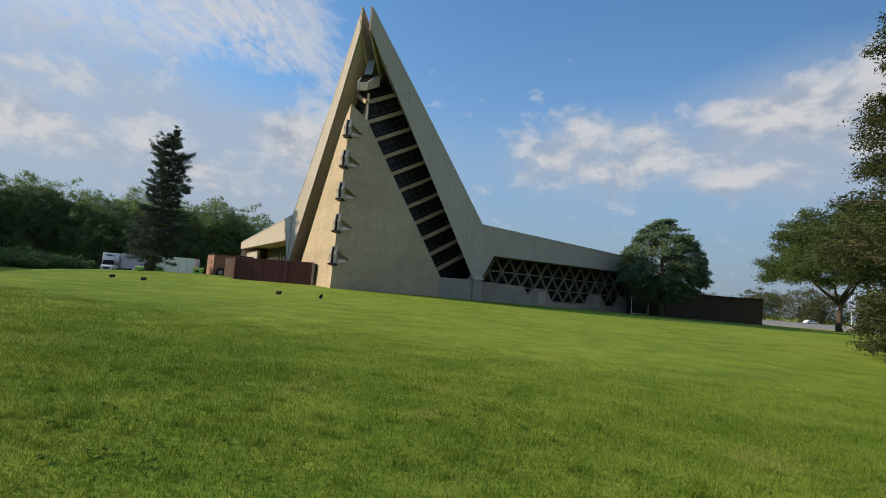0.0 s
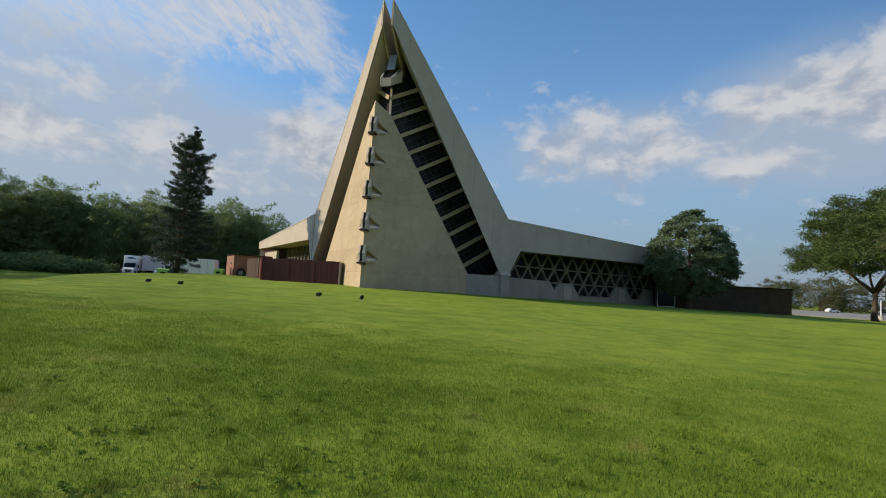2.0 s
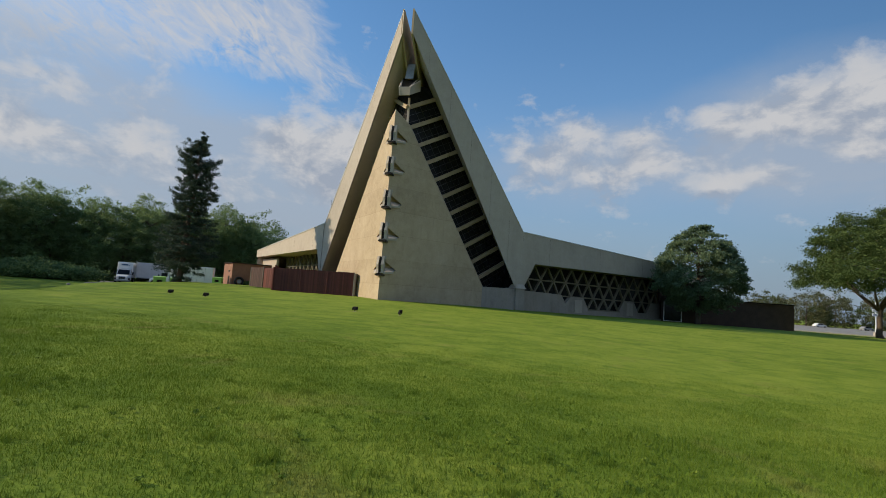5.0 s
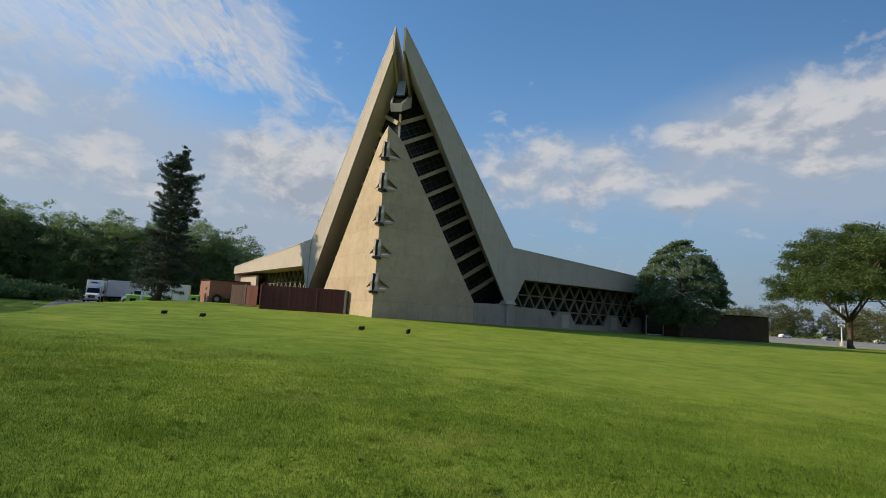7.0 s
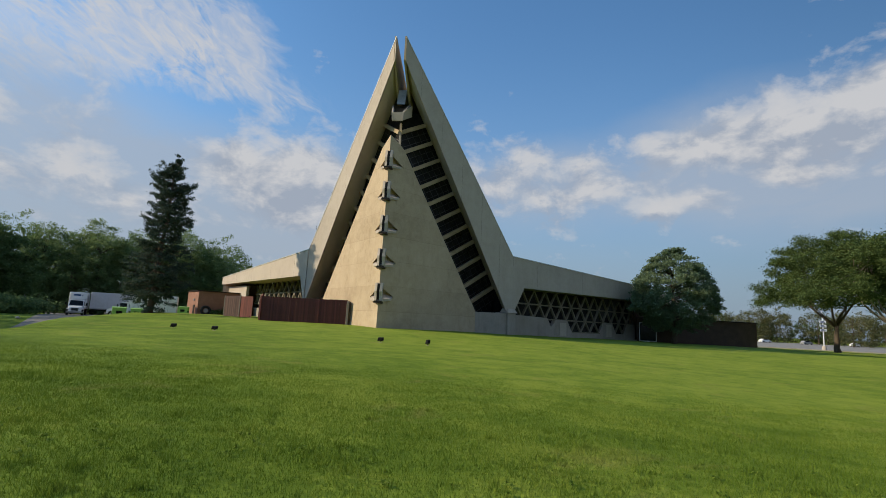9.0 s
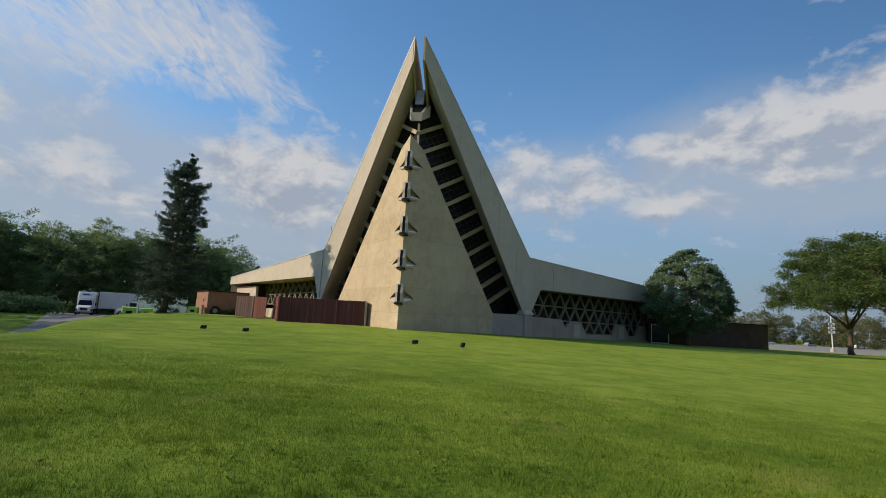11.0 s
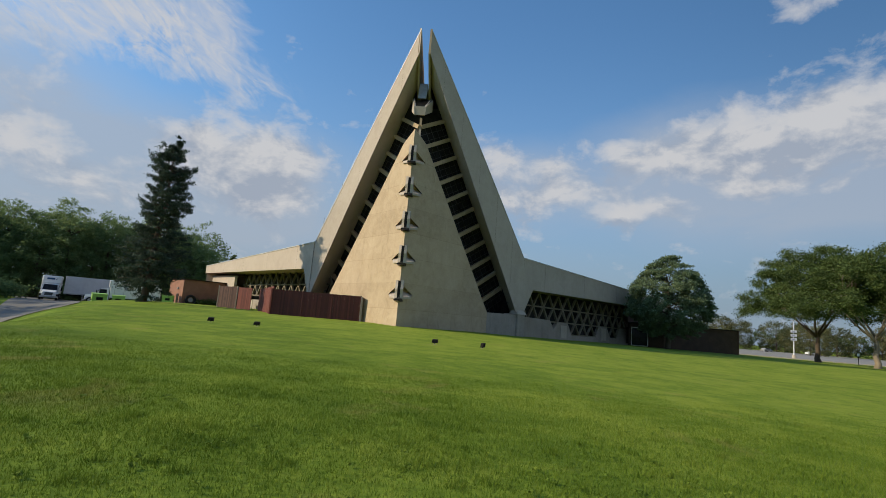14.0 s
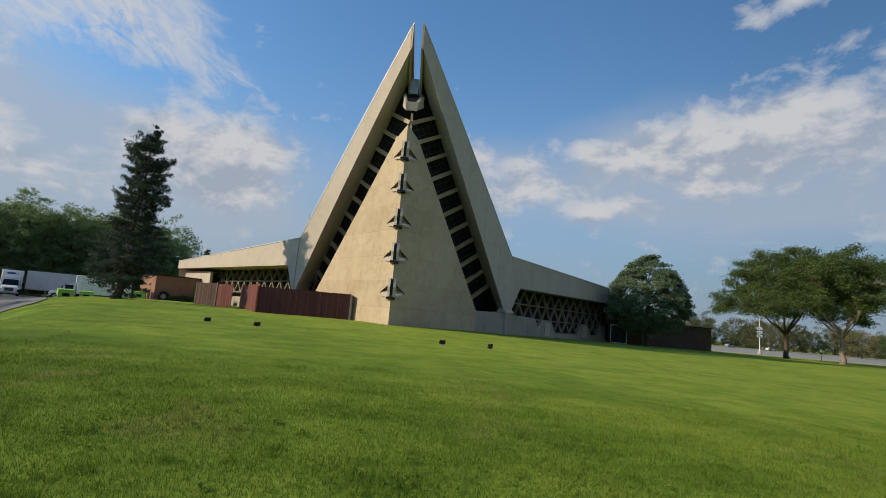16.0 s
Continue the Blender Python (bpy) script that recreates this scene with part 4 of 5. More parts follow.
SPRUCE = [(0.0, 1.2), (0.085, 1.9), (0.16, 2.7), (0.24, 3.5), (0.345, 3.5), (0.436, 2.9), (0.5, 2.2), (0.54, 1.9), (0.6, 2.6), (0.68, 1.9), (0.74, 2.0), (0.8, 2.6), (0.86, 2.0), (0.91, 1.1), (0.955, 0.5), (1.0, 0.05)]
put(spruce("spruce_tree", "tall dark blue-green spruce with a ragged bent top", 3, 18.5, SPRUCE, 2.2, leaf_spruce, 58, (0.9, 0.3), 0.115, 17, (-0.30, 0.42), 6, 0.45), -49.4, 52.6)
CONED = [(0.0, 3.6), (0.1, 5.2), (0.2, 6.0), (0.27, 5.8), (0.37, 5.0), (0.63, 4.1), (0.73, 3.6), (0.85, 2.1), (1.0, 0.1)]
put(spruce("coned_spruce", "large olive-green spruce hung with pale cones", 5, 27.0, CONED, 1.8, leaf_conifer, 24, (0, 0), 0.105, 20, (-0.10, 0.15), 28, 0.12, 1.0, 1.25, True), 19.6, 25.8)
put(domed("round_tree", "dense rounded dark green tree before the wing", 11, 13.5, 5.3, 1.9, 430, 165, 0.125, leaf_maple, bark, ROUND, 0.3, "", 0.42, 0.08, 0.12), 15.6, 72.5)
put(broadleaf("spreading_tree", "wide umbrella-crowned tree with a dark trunk", 21, 18.0, 11.0, 3.2, 96000, 0.115, leaf_locust, bark, 8, 0.34, "trees by the road", 280, 0.74), 38.6, 75.0)
put(broadleaf("spreading_tree", "wide umbrella-crowned tree with a pale forked trunk", 23, 16.8, 9.8, 3.2, 82000, 0.115, leaf_locust, bark_pale, 7, 0.33, "trees by the road", 250, 0.74), 38.5, 64.8)

# woods behind the parking lot; the first five stand in front
WOOD = [(0.0, 0.8), (0.12, 0.92), (0.3, 1.0), (0.5, 1.0), (0.68, 0.88), (0.84, 0.66), (0.93, 0.42), (1.0, 0.14)]
WOODS = [domed("woodland_tree", "dense green broadleaf tree at the wood's edge", 40 + i, h, r, 0.6, 300, 68, 0.235, leaf_woods, bark, WOOD, 0.3, "woods", 0.12, 0.15, 0.1, True, 0.55)
         for i, (h, r) in enumerate(((19.5, 6.4), (18, 6.2), (21, 6.0), (17, 6.4), (19, 5.4)))]
DEEP = [domed("woodland_tree", "green broadleaf tree deeper in the wood", 48 + i, h, r, 0.6, 150, 46, 0.32, leaf_woods, bark, WOOD, 0.3, "woods", 0.12, 0.14, 0.1, True, 0.6)
        for i, (h, r) in enumerate(((20, 6.2), (18.5, 6.0)))]
rng = np.random.default_rng(9)
spots = []
for row, (n, back) in enumerate(((20, 0.0), (17, 9.0), (13, 19.0))):
    for i in range(n):
        k = (i + 0.5 * (row % 2)) / (n - 1)
        spots.append((-158 + 80 * k - back * 0.45 + rng.normal() * 1.5, 66 + 47 * k + back * 0.9 + rng.normal() * 1.5))
placed = []
spots += [(-86, 110), (-83, 115), (-79.5, 118), (-76.5, 122), (-87, 22), (-85, 30), (-86, 38), (-88, 45), (-97, 56), (-105, 60), (-114, 62), (-124, 62), (-135, 64), (-147, 66)]
for i, (x, y) in enumerate(spots):
    m = Matrix.Translation((x, y, ground_z(x, y) - 0.1)) @ Matrix.Rotation(rng.random() * 6.28, 4, "Z") @ Matrix.Scale(0.80 + 0.36 * rng.random() if i < 50 else (1.08, 0.9, 0.68, 0.5)[i - 50] if i < 54 else 0.92, 4)
    kinds, k = (WOODS, i % 5) if i < 20 or 50 <= i < 54 else (DEEP, i % 2)
    first = kinds[k]
    if first in placed:
        first = copy_thing(first, Matrix.Identity(4))
    placed.append(first)
    first.matrix_world = m

# far trees beyond the road
FAR = [domed("roadside_tree", "small far tree along the road, yellowing", 60 + i, h, r, 0.9, 100, 36, 0.42, leaf_autumn if i != 1 else leaf_locust, bark, WOOD, 0.22, "far trees", 0.1, 0.16, 0.12, True, 1.0)
       for i, (h, r) in enumerate(((13, 6.0), (11, 5.6), (15, 6.5)))]
spots = []
for row in range(2):
    for i in range(34):
        k = (i + 0.4 * row) / 33
        spots.append((40 + 330 * k + rng.normal() * 3, 240 + 14 * row - 20 * k + rng.normal() * 4))
spots += [(118, 190), (150, 185), (176, 190)]
for i, (x, y) in enumerate(spots):
    m = Matrix.Translation((x, y, ground_z(x, y) - 0.1)) @ Matrix.Rotation(rng.random() * 6.28, 4, "Z") @ Matrix.Scale(0.75 + 0.4 * rng.random(), 4)
    if i < len(FAR):
        FAR[i].matrix_world = m
    else:
        copy_thing(FAR[i % len(FAR)], Matrix.Identity(4)).matrix_world = m


# ---- asphalt ----
ground_strip("driveway", [(-38, 22), (-58, 54.5), (-70.5, 58.5), (-40, 22)], asphalt, 0.07, "worn grey asphalt drive sloping past the lawn", "driveway")
ground_strip("driveway", [(-56, -40), (-38, 22), (-40, 22), (-62, -40)], asphalt, 0.07, "worn grey asphalt drive running down the slope", "driveway")
ground_strip("parking_lot", [(-58, 54.5), (-69, 68.5), (-80, 70), (-70.5, 58.5)], asphalt, 0.074, "worn grey asphalt mouth of the truck lot", "parking lot")
ground_strip("parking_lot", [(-69, 68.5), (-56, 90), (-115, 104), (-80, 70)], asphalt, 0.078, "worn grey asphalt lot where trucks stand", "parking lot")
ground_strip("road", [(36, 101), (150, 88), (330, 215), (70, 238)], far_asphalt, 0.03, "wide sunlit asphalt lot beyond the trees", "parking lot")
for k, (x0, y0, x1, y1) in enumerate(((36, 100.6, 150, 87.6), (70, 238.4, 330, 215.4))):
    n = 14
    bm = bmesh.new()
    for i in range(n):
        p = Vector((x0, y0, 0)).lerp(Vector((x1, y1, 0)), i / n)
        q = Vector((x0, y0, 0)).lerp(Vector((x1, y1, 0)), (i + 1) / n)
        p.z, q.z = ground_z(p.x, p.y) + 0.05, ground_z(q.x, q.y) + 0.05
        beam(bm, p, q, 0.25, 0.24)
    tagged(link_mesh("kerb", bm, concrete_pale), "pale concrete kerb along the asphalt", "kerb", kind="structure")


# ---- fence ----
def fence_run(fence, p, q, z0, z1, mat, rng, board=0.145, posts=True, ragged=0.03):
    p, q = Vector((*p, 0)), Vector((*q, 0))
    d = q - p
    n = max(1, round(d.length / board))
    ang = math.atan2(d.y, d.x)
    w = d.length / n
    data = []
    for v in range(4):
        bm = box_bm(-w / 2 + 0.0005, w / 2 - 0.0005, -0.012 - 0.001 * v, 0.012, 0, z1 - z0 + ragged * (rng.random() - 0.5), 0.004)
        me = bpy.data.meshes.new("board")
        bm.to_mesh(me)
        bm.free()
        me.materials.append(mat)
        data.append(me)
    for i in range(n):
        c = p + d * ((i + 0.5) / n)
        ob = new("board", data[int(rng.integers(4))])
        ob.parent = fence
        ob.matrix_world = Matrix.Translation((c.x, c.y, z0 + 0.01 * rng.normal())) @ Matrix.Rotation(ang + 0.001 * rng.normal(), 4, "Z") @ Matrix.Rotation(0.0006 * rng.normal(), 4, "Y")
    nrm = Vector((-d.y, d.x, 0)).normalized()
    for h in (0.3, (z1 - z0) * 0.5, z1 - z0 - 0.25):
        bm = bmesh.new()
        beam(bm, p + nrm * 0.06 + Vector((0, 0, z0 + h)), q + nrm * 0.06 + Vector((0, 0, z0 + h)), 0.06, 0.1)
        part("rail", bm, mat, fence)
    if posts:
        m = max(1, round(d.length / 2.75))
        for i in range(m + 1):
            c = p + d * (i / m)
            part("post", box_bm(-0.055, 0.055, -0.03, 0.11, -0.2, z1 - z0 + 0.03, 0.01, Matrix.Translation((c.x, c.y, z0)) @ Matrix.Rotation(ang, 4, "Z")), mat, fence)


frng = np.random.default_rng(4)
fence = thing("wooden_fence", "tall dark red-stained board fence screening a yard", "fence")
fence_run(fence, (-32.5, 45.9), (-24.35, 47.25), 0.78, 3.28, fence_wood, frng)
fence_run(fence, (-38.6, 57.5), (-32.55, 46.0), 0.85, 3.55, fence_sunlit, frng)
part("end_post", box_bm(-0.10, 0.10, -0.06, 0.75, 0, 2.42, 0.02, Matrix.Translation((-24.25, 47.25, 0.8)) @ Matrix.Rotation(0.15, 4, "Z")), fence_grey, fence, "grey weathered end return")
part("corner_post", box_bm(-0.08, 0.08, -0.08, 0.08, 0, 2.6, 0.015, Matrix.Translation((-32.62, 45.86, 0.75))), fence_sunlit, fence)
gate = thing("fence_gate", "red-stained board gate panel standing ajar", "gate")
fence_run(gate, (-42.2, 59.6), (-39.9, 58.3), 0.95, 3.65, fence_sunlit, frng, posts=False)
side = thing("wooden_fence", "weathered brown and grey board fence panel", "fence")
fence_run(side, (-46.2, 62.8), (-42.4, 59.7), 0.98, 3.72, fence_mixed, frng, posts=False)
for x, y in ((-42.3, 59.6), (-46.3, 62.9)):
    part("post", box_bm(-0.07, 0.07, -0.07, 0.07, 0, 2.95, 0.015, Matrix.Translation((x, y, 0.85))), fence_grey, side, "pale grey post")


# ---- floodlights on the lawn ----
def floodlight(x, y, turn, tall):
    lamp = thing("floodlight", "small black ground floodlight aimed at the church", "floodlight", "lawn floodlights", Matrix.Translation((x, y, ground_z(x, y))) @ Matrix.Rotation(turn, 4, "Z") @ Matrix.Scale(0.74, 4))
    part("base", box_bm(-0.11, 0.11, -0.09, 0.09, -0.03, 0.02, 0.008), concrete_dark, lamp, "small concrete pad")
    bm = bmesh.new()
    tube(bm, [(0, 0, 0.04), (0, 0, 0.14)], [0.035, 0.03], 10)
    part("stem", bm, black_plastic, lamp)
    h = 0.30 if not tall else 0.36
    w = 0.21 if not tall else 0.16
    bm = solid([Vector((-w, -0.11, 0.1)), Vector((w, -0.11, 0.1)), Vector((w * 0.9, -0.05, h + 0.04)), Vector((-w * 0.9, -0.05, h + 0.04))],
               [Vector((-w, 0.13, 0.16)), Vector((w, 0.13, 0.16)), Vector((w, 0.16, h + 0.08)), Vector((-w, 0.16, h + 0.08))])
    bmesh.ops.bevel(bm, geom=bm.edges[:], offset=0.012, segments=1, affect="EDGES")
    part("housing", bm, black_plastic, lamp)
    part("lens", box_bm(-w * 0.85, w * 0.85, 0.155, 0.165, 0.19, h + 0.03, 0, Matrix.Rotation(0.05, 4, "X")), windscreen, lamp)
    for k in (-1, 1):
        part("bracket", box_bm(k * (w + 0.012) - 0.008, k * (w + 0.012) + 0.008, -0.02, 0.03, 0.08, 0.24, 0), black_plastic, lamp)
    for i in range(4):
        part("fin", box_bm(-w * 0.8, w * 0.8, -0.125 + 0.012 * i, -0.105 + 0.012 * i, 0.15 + 0.05 * i, 0.165 + 0.05 * i, 0), black_plastic, lamp)


floodlight(-28.55, 27.2, 0.15, False)
floodlight(-25.85, 27.0, 0.05, False)
floodlight(-16.0, 27.0, -0.2, False)
floodlight(-13.4, 27.4, -0.9, True)


# ---- trucks ----
def wheel_part(parent, x, y, r, w):
    bm = bmesh.new()
    disc(bm, (x, y, r), (0, 1, 0), r, w, 20)
    tyre = part("wheel", bm, rubber, parent)
    bm = bmesh.new()
    s = 1 if y > 0 else -1
    disc(bm, (x, y + s * (w / 2 + 0.01), r), (0, 1, 0), r * 0.55, 0.04, 14)
    part("rim", bm, grey_metal, tyre)


def box_truck(name, label, m, box_len, logo):
    """A delivery truck that faces +x, its front at the origin."""
    t = thing(name, label, "truck", "", m)
    W = 1.22
    hood = solid([Vector(p) for p in ((0, -0.85, 0.55), (0, 0.85, 0.55), (0.0, 0.8, 1.25), (0.0, -0.8, 1.25))],
                 [Vector(p) for p in ((-1.35, -1.0, 0.55), (-1.35, 1.0, 0.55), (-1.35, 0.95, 1.55), (-1.35, -0.95, 1.55))])
    bmesh.ops.bevel(hood, geom=hood.edges[:], offset=0.08, segments=2, affect="EDGES")
    part("hood", hood, white_paint, t)
    cab = solid([Vector(p) for p in ((-1.25, -1.05, 0.6), (-1.25, 1.05, 0.6), (-1.35, 1.05, 1.5), (-1.95, 0.95, 2.45), (-1.95, -0.95, 2.45), (-1.35, -1.05, 1.5))],
                [Vector(p) for p in ((-3.0, -1.05, 0.6), (-3.0, 1.05, 0.6), (-3.0, 1.05, 1.5), (-3.0, 0.98, 2.5), (-3.0, -0.98, 2.5), (-3.0, -1.05, 1.5))])
    part("cab", cab, white_paint, t)
    a = [Vector(p) for p in ((-1.37, -0.92, 1.56), (-1.37, 0.92, 1.56), (-1.88, 0.82, 2.36), (-1.88, -0.82, 2.36))]
    part("windscreen", solid(a, [p + Vector((0.03, 0, 0.02)) for p in a]), windscreen, t)
    for s in (-1, 1):
        part("side_window", box_bm(-2.7, -1.75, s * 1.03 - 0.02, s * 1.03 + 0.02, 1.6, 2.25, 0), windscreen, t)
        part("headlight", box_bm(-0.06, 0.03, s * 0.66 - 0.15, s * 0.66 + 0.15, 0.82, 1.04, 0.03), lens_mat, t)
        part("mirror", box_bm(-1.5, -1.38, s * 1.38 - 0.1, s * 1.38 + 0.1, 1.5, 2.05, 0.03), black_plastic, t)
        bm = bmesh.new()
        beam(bm, (-1.45, s * 1.0, 1.6), (-1.45, s * 1.36, 1.62), 0.04, 0.04)
        part("mirror_arm", bm, black_plastic, t)
    part("grille", box_bm(-0.02, 0.04, -0.48, 0.48, 0.72, 1.15, 0.02), black_plastic, t)
    for i in range(3):
        part("grille_bar", box_bm(0.03, 0.055, -0.45, 0.45, 0.8 + 0.12 * i, 0.83 + 0.12 * i, 0), grey_metal, t)
    part("bumper", box_bm(-0.12, 0.14, -1.08, 1.08, 0.38, 0.64, 0.04), grey_metal, t)
    part("chassis", box_bm(-3.2 - box_len, -0.9, -0.42, 0.42, 0.5, 0.85, 0), black_plastic, t)
    body = box_bm(-3.15 - box_len, -3.1, -W, W, 1.05, 3.75, 0.05)
    part("cargo_box", body, white_paint, t)
    part("box_front_cap", box_bm(-3.12, -2.85, -W + 0.05, W - 0.05, 2.55, 3.7, 0.1), white_paint, t)
    for i in range(int(box_len / 1.2)):
        for s in (-1, 1):
            part("box_rib", box_bm(-3.7 - 1.2 * i, -3.66 - 1.2 * i, s * (W + 0.004) - 0.012, s * (W + 0.004) + 0.012, 1.15, 3.65, 0), grey_metal, t)
    if logo:
        part("emblem_bar", box_bm(-2.86, -2.83, -0.62, 0.34, 3.15, 3.42, 0.01), logo_blue, t, "dark blue emblem bar")
        part("emblem_wedge", solid([Vector(p) for p in ((-2.83, 0.4, 3.15), (-2.83, 0.7, 3.42), (-2.83, 0.58, 3.15))], [Vector(p) for p in ((-2.86, 0.4, 3.15), (-2.86, 0.7, 3.42), (-2.86, 0.58, 3.15))]), logo_blue, t)
    for x in (-0.75, -2.6 - box_len * 0.72):
        for s in (-1, 1):
            wheel_part(t, x, s * 0.98, 0.48, 0.28)
    for s in (-1, 1):
        part("fender", box_bm(-1.35, -0.2, s * 1.02 - 0.12, s * 1.02 + 0.12, 0.95, 1.06, 0.03), white_paint, t)
    return t


def heading(x, y, dx, dy, lift=0.075):
    return Matrix.Translation((x, y, ground_z(x, y) + lift)) @ Matrix.Rotation(math.atan2(dy, dx), 4, "Z")


lens_mat = two_tone("clear_lens", (0.55, 0.56, 0.58), (0.75, 0.76, 0.78), 4.0, 6.0, 0.15, 0.05)
logo_blue = two_tone("dark_blue_emblem", (0.02, 0.06, 0.16), (0.03, 0.09, 0.22), 3.0, 6.0, 0.5, 0.05)
box_truck("delivery_truck", "white delivery truck with a dark blue emblem, parked facing the lawn", heading(-76.6, 71.6, 0.62, -0.78), 5.4, True)
box_truck("delivery_truck", "white box truck parked side-on behind the green bins", heading(-71.2, 72.0, -0.86, -0.51), 6.6, False)


def trailer(m):
    t = thing("semi_trailer", "long pale box trailer resting on its legs", "trailer", "", m)
    part("box", box_bm(-13, 0, -1.25, 1.25, 1.15, 3.95, 0.04), trailer_mat, t)
    for i in range(12):
        for s in (-1, 1):
            part("rib", box_bm(-0.6 - 1.06 * i, -0.55 - 1.06 * i, s * 1.256 - 0.015, s * 1.256 + 0.015, 1.25, 3.85, 0), trailer_mat, t)
    part("frame", box_bm(-12.6, -0.4, -0.5, 0.5, 0.9, 1.16, 0), black_plastic, t)
    for s in (-1, 1):
        part("side_rail", box_bm(-13, 0, s * 1.25 - 0.03, s * 1.25 + 0.03, 1.08, 1.24, 0), grey_metal, t)
        part("leg", box_bm(-2.6, -2.42, s * 0.75 - 0.09, s * 0.75 + 0.09, 0.03, 1.1, 0.01), grey_metal, t)
        for x in (-10.6, -11.8):
            wheel_part(t, x, s * 0.98, 0.5, 0.5)
    for i in range(2):
        part("guard", box_bm(-8.5, -3.2, -1.2 + 2.4 * i - 0.02, -1.2 + 2.4 * i + 0.02, 0.55, 0.95, 0), black_plastic, t)


trailer_mat = two_tone("dull_white_trailer", (0.42, 0.43, 0.45), (0.54, 0.55, 0.57), 0.5, 6.0, 0.45, 0.05)
trailer(heading(-78.8, 77.0, -0.8, -0.6))


def bin_box(x, y, turn, s):
    b = thing("waste_container", "lime-green steel waste container with a dark hatch", "container", "green containers", Matrix.Translation((x, y, ground_z(x, y) + 0.02)) @ Matrix.Rotation(turn, 4, "Z") @ Matrix.Scale(s, 4))
    body = solid([Vector(p) for p in ((-1.0, -0.75, 0.1), (1.0, -0.75, 0.1), (1.0, -0.75, 1.7), (-1.0, -0.75, 1.7))],
                 [Vector(p) for p in ((-1.0, 0.75, 0.1), (1.0, 0.75, 0.1), (1.0, 0.75, 1.85), (-1.0, 0.75, 1.85))])
    part("body", body, green_bin, b)
    part("lid", solid([Vector(p) for p in ((-1.05, -0.8, 1.71), (1.05, -0.8, 1.71), (1.05, 0.8, 1.86), (-1.05, 0.8, 1.86))], [Vector(p) for p in ((-1.05, -0.8, 1.77), (1.05, -0.8, 1.77), (1.05, 0.8, 1.92), (-1.05, 0.8, 1.92))]), green_bin, b)
    part("hatch", box_bm(-0.45, 0.45, -0.78, -0.74, 0.75, 1.25, 0.02), black_plastic, b, "dark hatch")
    for k in (-1, 1):
        part("lift_pocket", box_bm(k * 1.05 - 0.06, k * 1.05 + 0.06, -0.5, 0.5, 0.7, 0.9, 0.01), black_plastic, b)
        for q in (-0.6, 0.6):
            part("foot", box_bm(k * 0.85 - 0.08, k * 0.85 + 0.08, q - 0.08, q + 0.08, -0.02, 0.12, 0), black_plastic, b)


bin_box(-66.9, 69.2, 0.75, 0.9)
bin_box(-64.8, 70.3, 0.6, 0.8)
bin_box(-59.4, 73.6, 0.35, 0.72)

# boulder at the drive's edge
bm = bmesh.new()
bmesh.ops.create_icosphere(bm, subdivisions=3, radius=0.24)
for v in bm.verts:
    v.co *= 1 + 0.35 * noise.noise(v.co * 2.1)
    v.co.z *= 0.75
bx, by = -70.8, 57.0
bmesh.ops.translate(bm, vec=(bx, by, ground_z(bx, by) + 0.14), verts=bm.verts)
tagged(link_mesh("boulder", bm, concrete_pale, None, "", True), "pale boulder at the edge of the drive", "rock")

# round black tyre leaning on the brick store
ty = thing("tyre", "black tyre leaning on the brick wall", "tyre", "", Matrix.Translation((-58.55, 78.35, ground_z(-58.55, 78.35) + 0.85)) @ Matrix.Rotation(math.atan2(0.735, 0.68), 4, "Z") @ Matrix.Rotation(-0.2, 4, "X"))
bm = bmesh.new()
ring = []
for i in range(24):
    a = i / 24 * math.tau
    ring.append([bm.verts.new(((0.68 + 0.2 * math.cos(b)) * math.cos(a), 0.2 * math.sin(b), (0.68 + 0.2 * math.cos(b)) * math.sin(a))) for b in (j / 8 * math.tau for j in range(8))])
for i in range(24):
    for j in range(8):
        bm.faces.new((ring[i][j], ring[(i + 1) % 24][j], ring[(i + 1) % 24][(j + 1) % 8], ring[i][(j + 1) % 8]))
part("tread", bm, rubber, ty, "", True)
bm = bmesh.new()
disc(bm, (0, 0, 0), (0, 1, 0), 0.36, 0.08, 16)
part("hub", bm, grey_metal, ty)


# ---- shrubs ----
def shrub(name, label, x, y, rx, ry, h, n, size, mat, seed, group="", dead=0):
    rng = np.random.default_rng(seed)
    b = thing(name, label, "shrub", group)
    bm = bmesh.new()
    cl = []
    for i in range(26):
        th, r, k = rng.random() * math.tau, math.sqrt(rng.random()), rng.random()
        c = (rx * r * math.cos(th), ry * r * math.sin(th), h * (0.15 + 0.75 * k * (1 - 0.5 * r * r)))
        cl.append(c)
        if i < 10:
            tube(bm, bent((c[0] * 0.3, c[1] * 0.3, -0.15), c, rng, 0.05, 4), [0.05, 0.04, 0.03, 0.012], 5)
    part("stem", bm, bark, b)
    cl = np.array(cl)
    per = n // len(cl)
    co = np.repeat(cl, per, axis=0) + rng.normal(size=(per * len(cl), 3)) * np.array([rx, ry, h * 0.55]) * 0.24
    co = co[co[:, 2] > 0.02]
    crown_part(leaf_mesh("foliage", co, size, mat, rng, 0.1), b)
    b.matrix_world = Matrix.Translation((x, y, ground_z(x, y)))
    return b


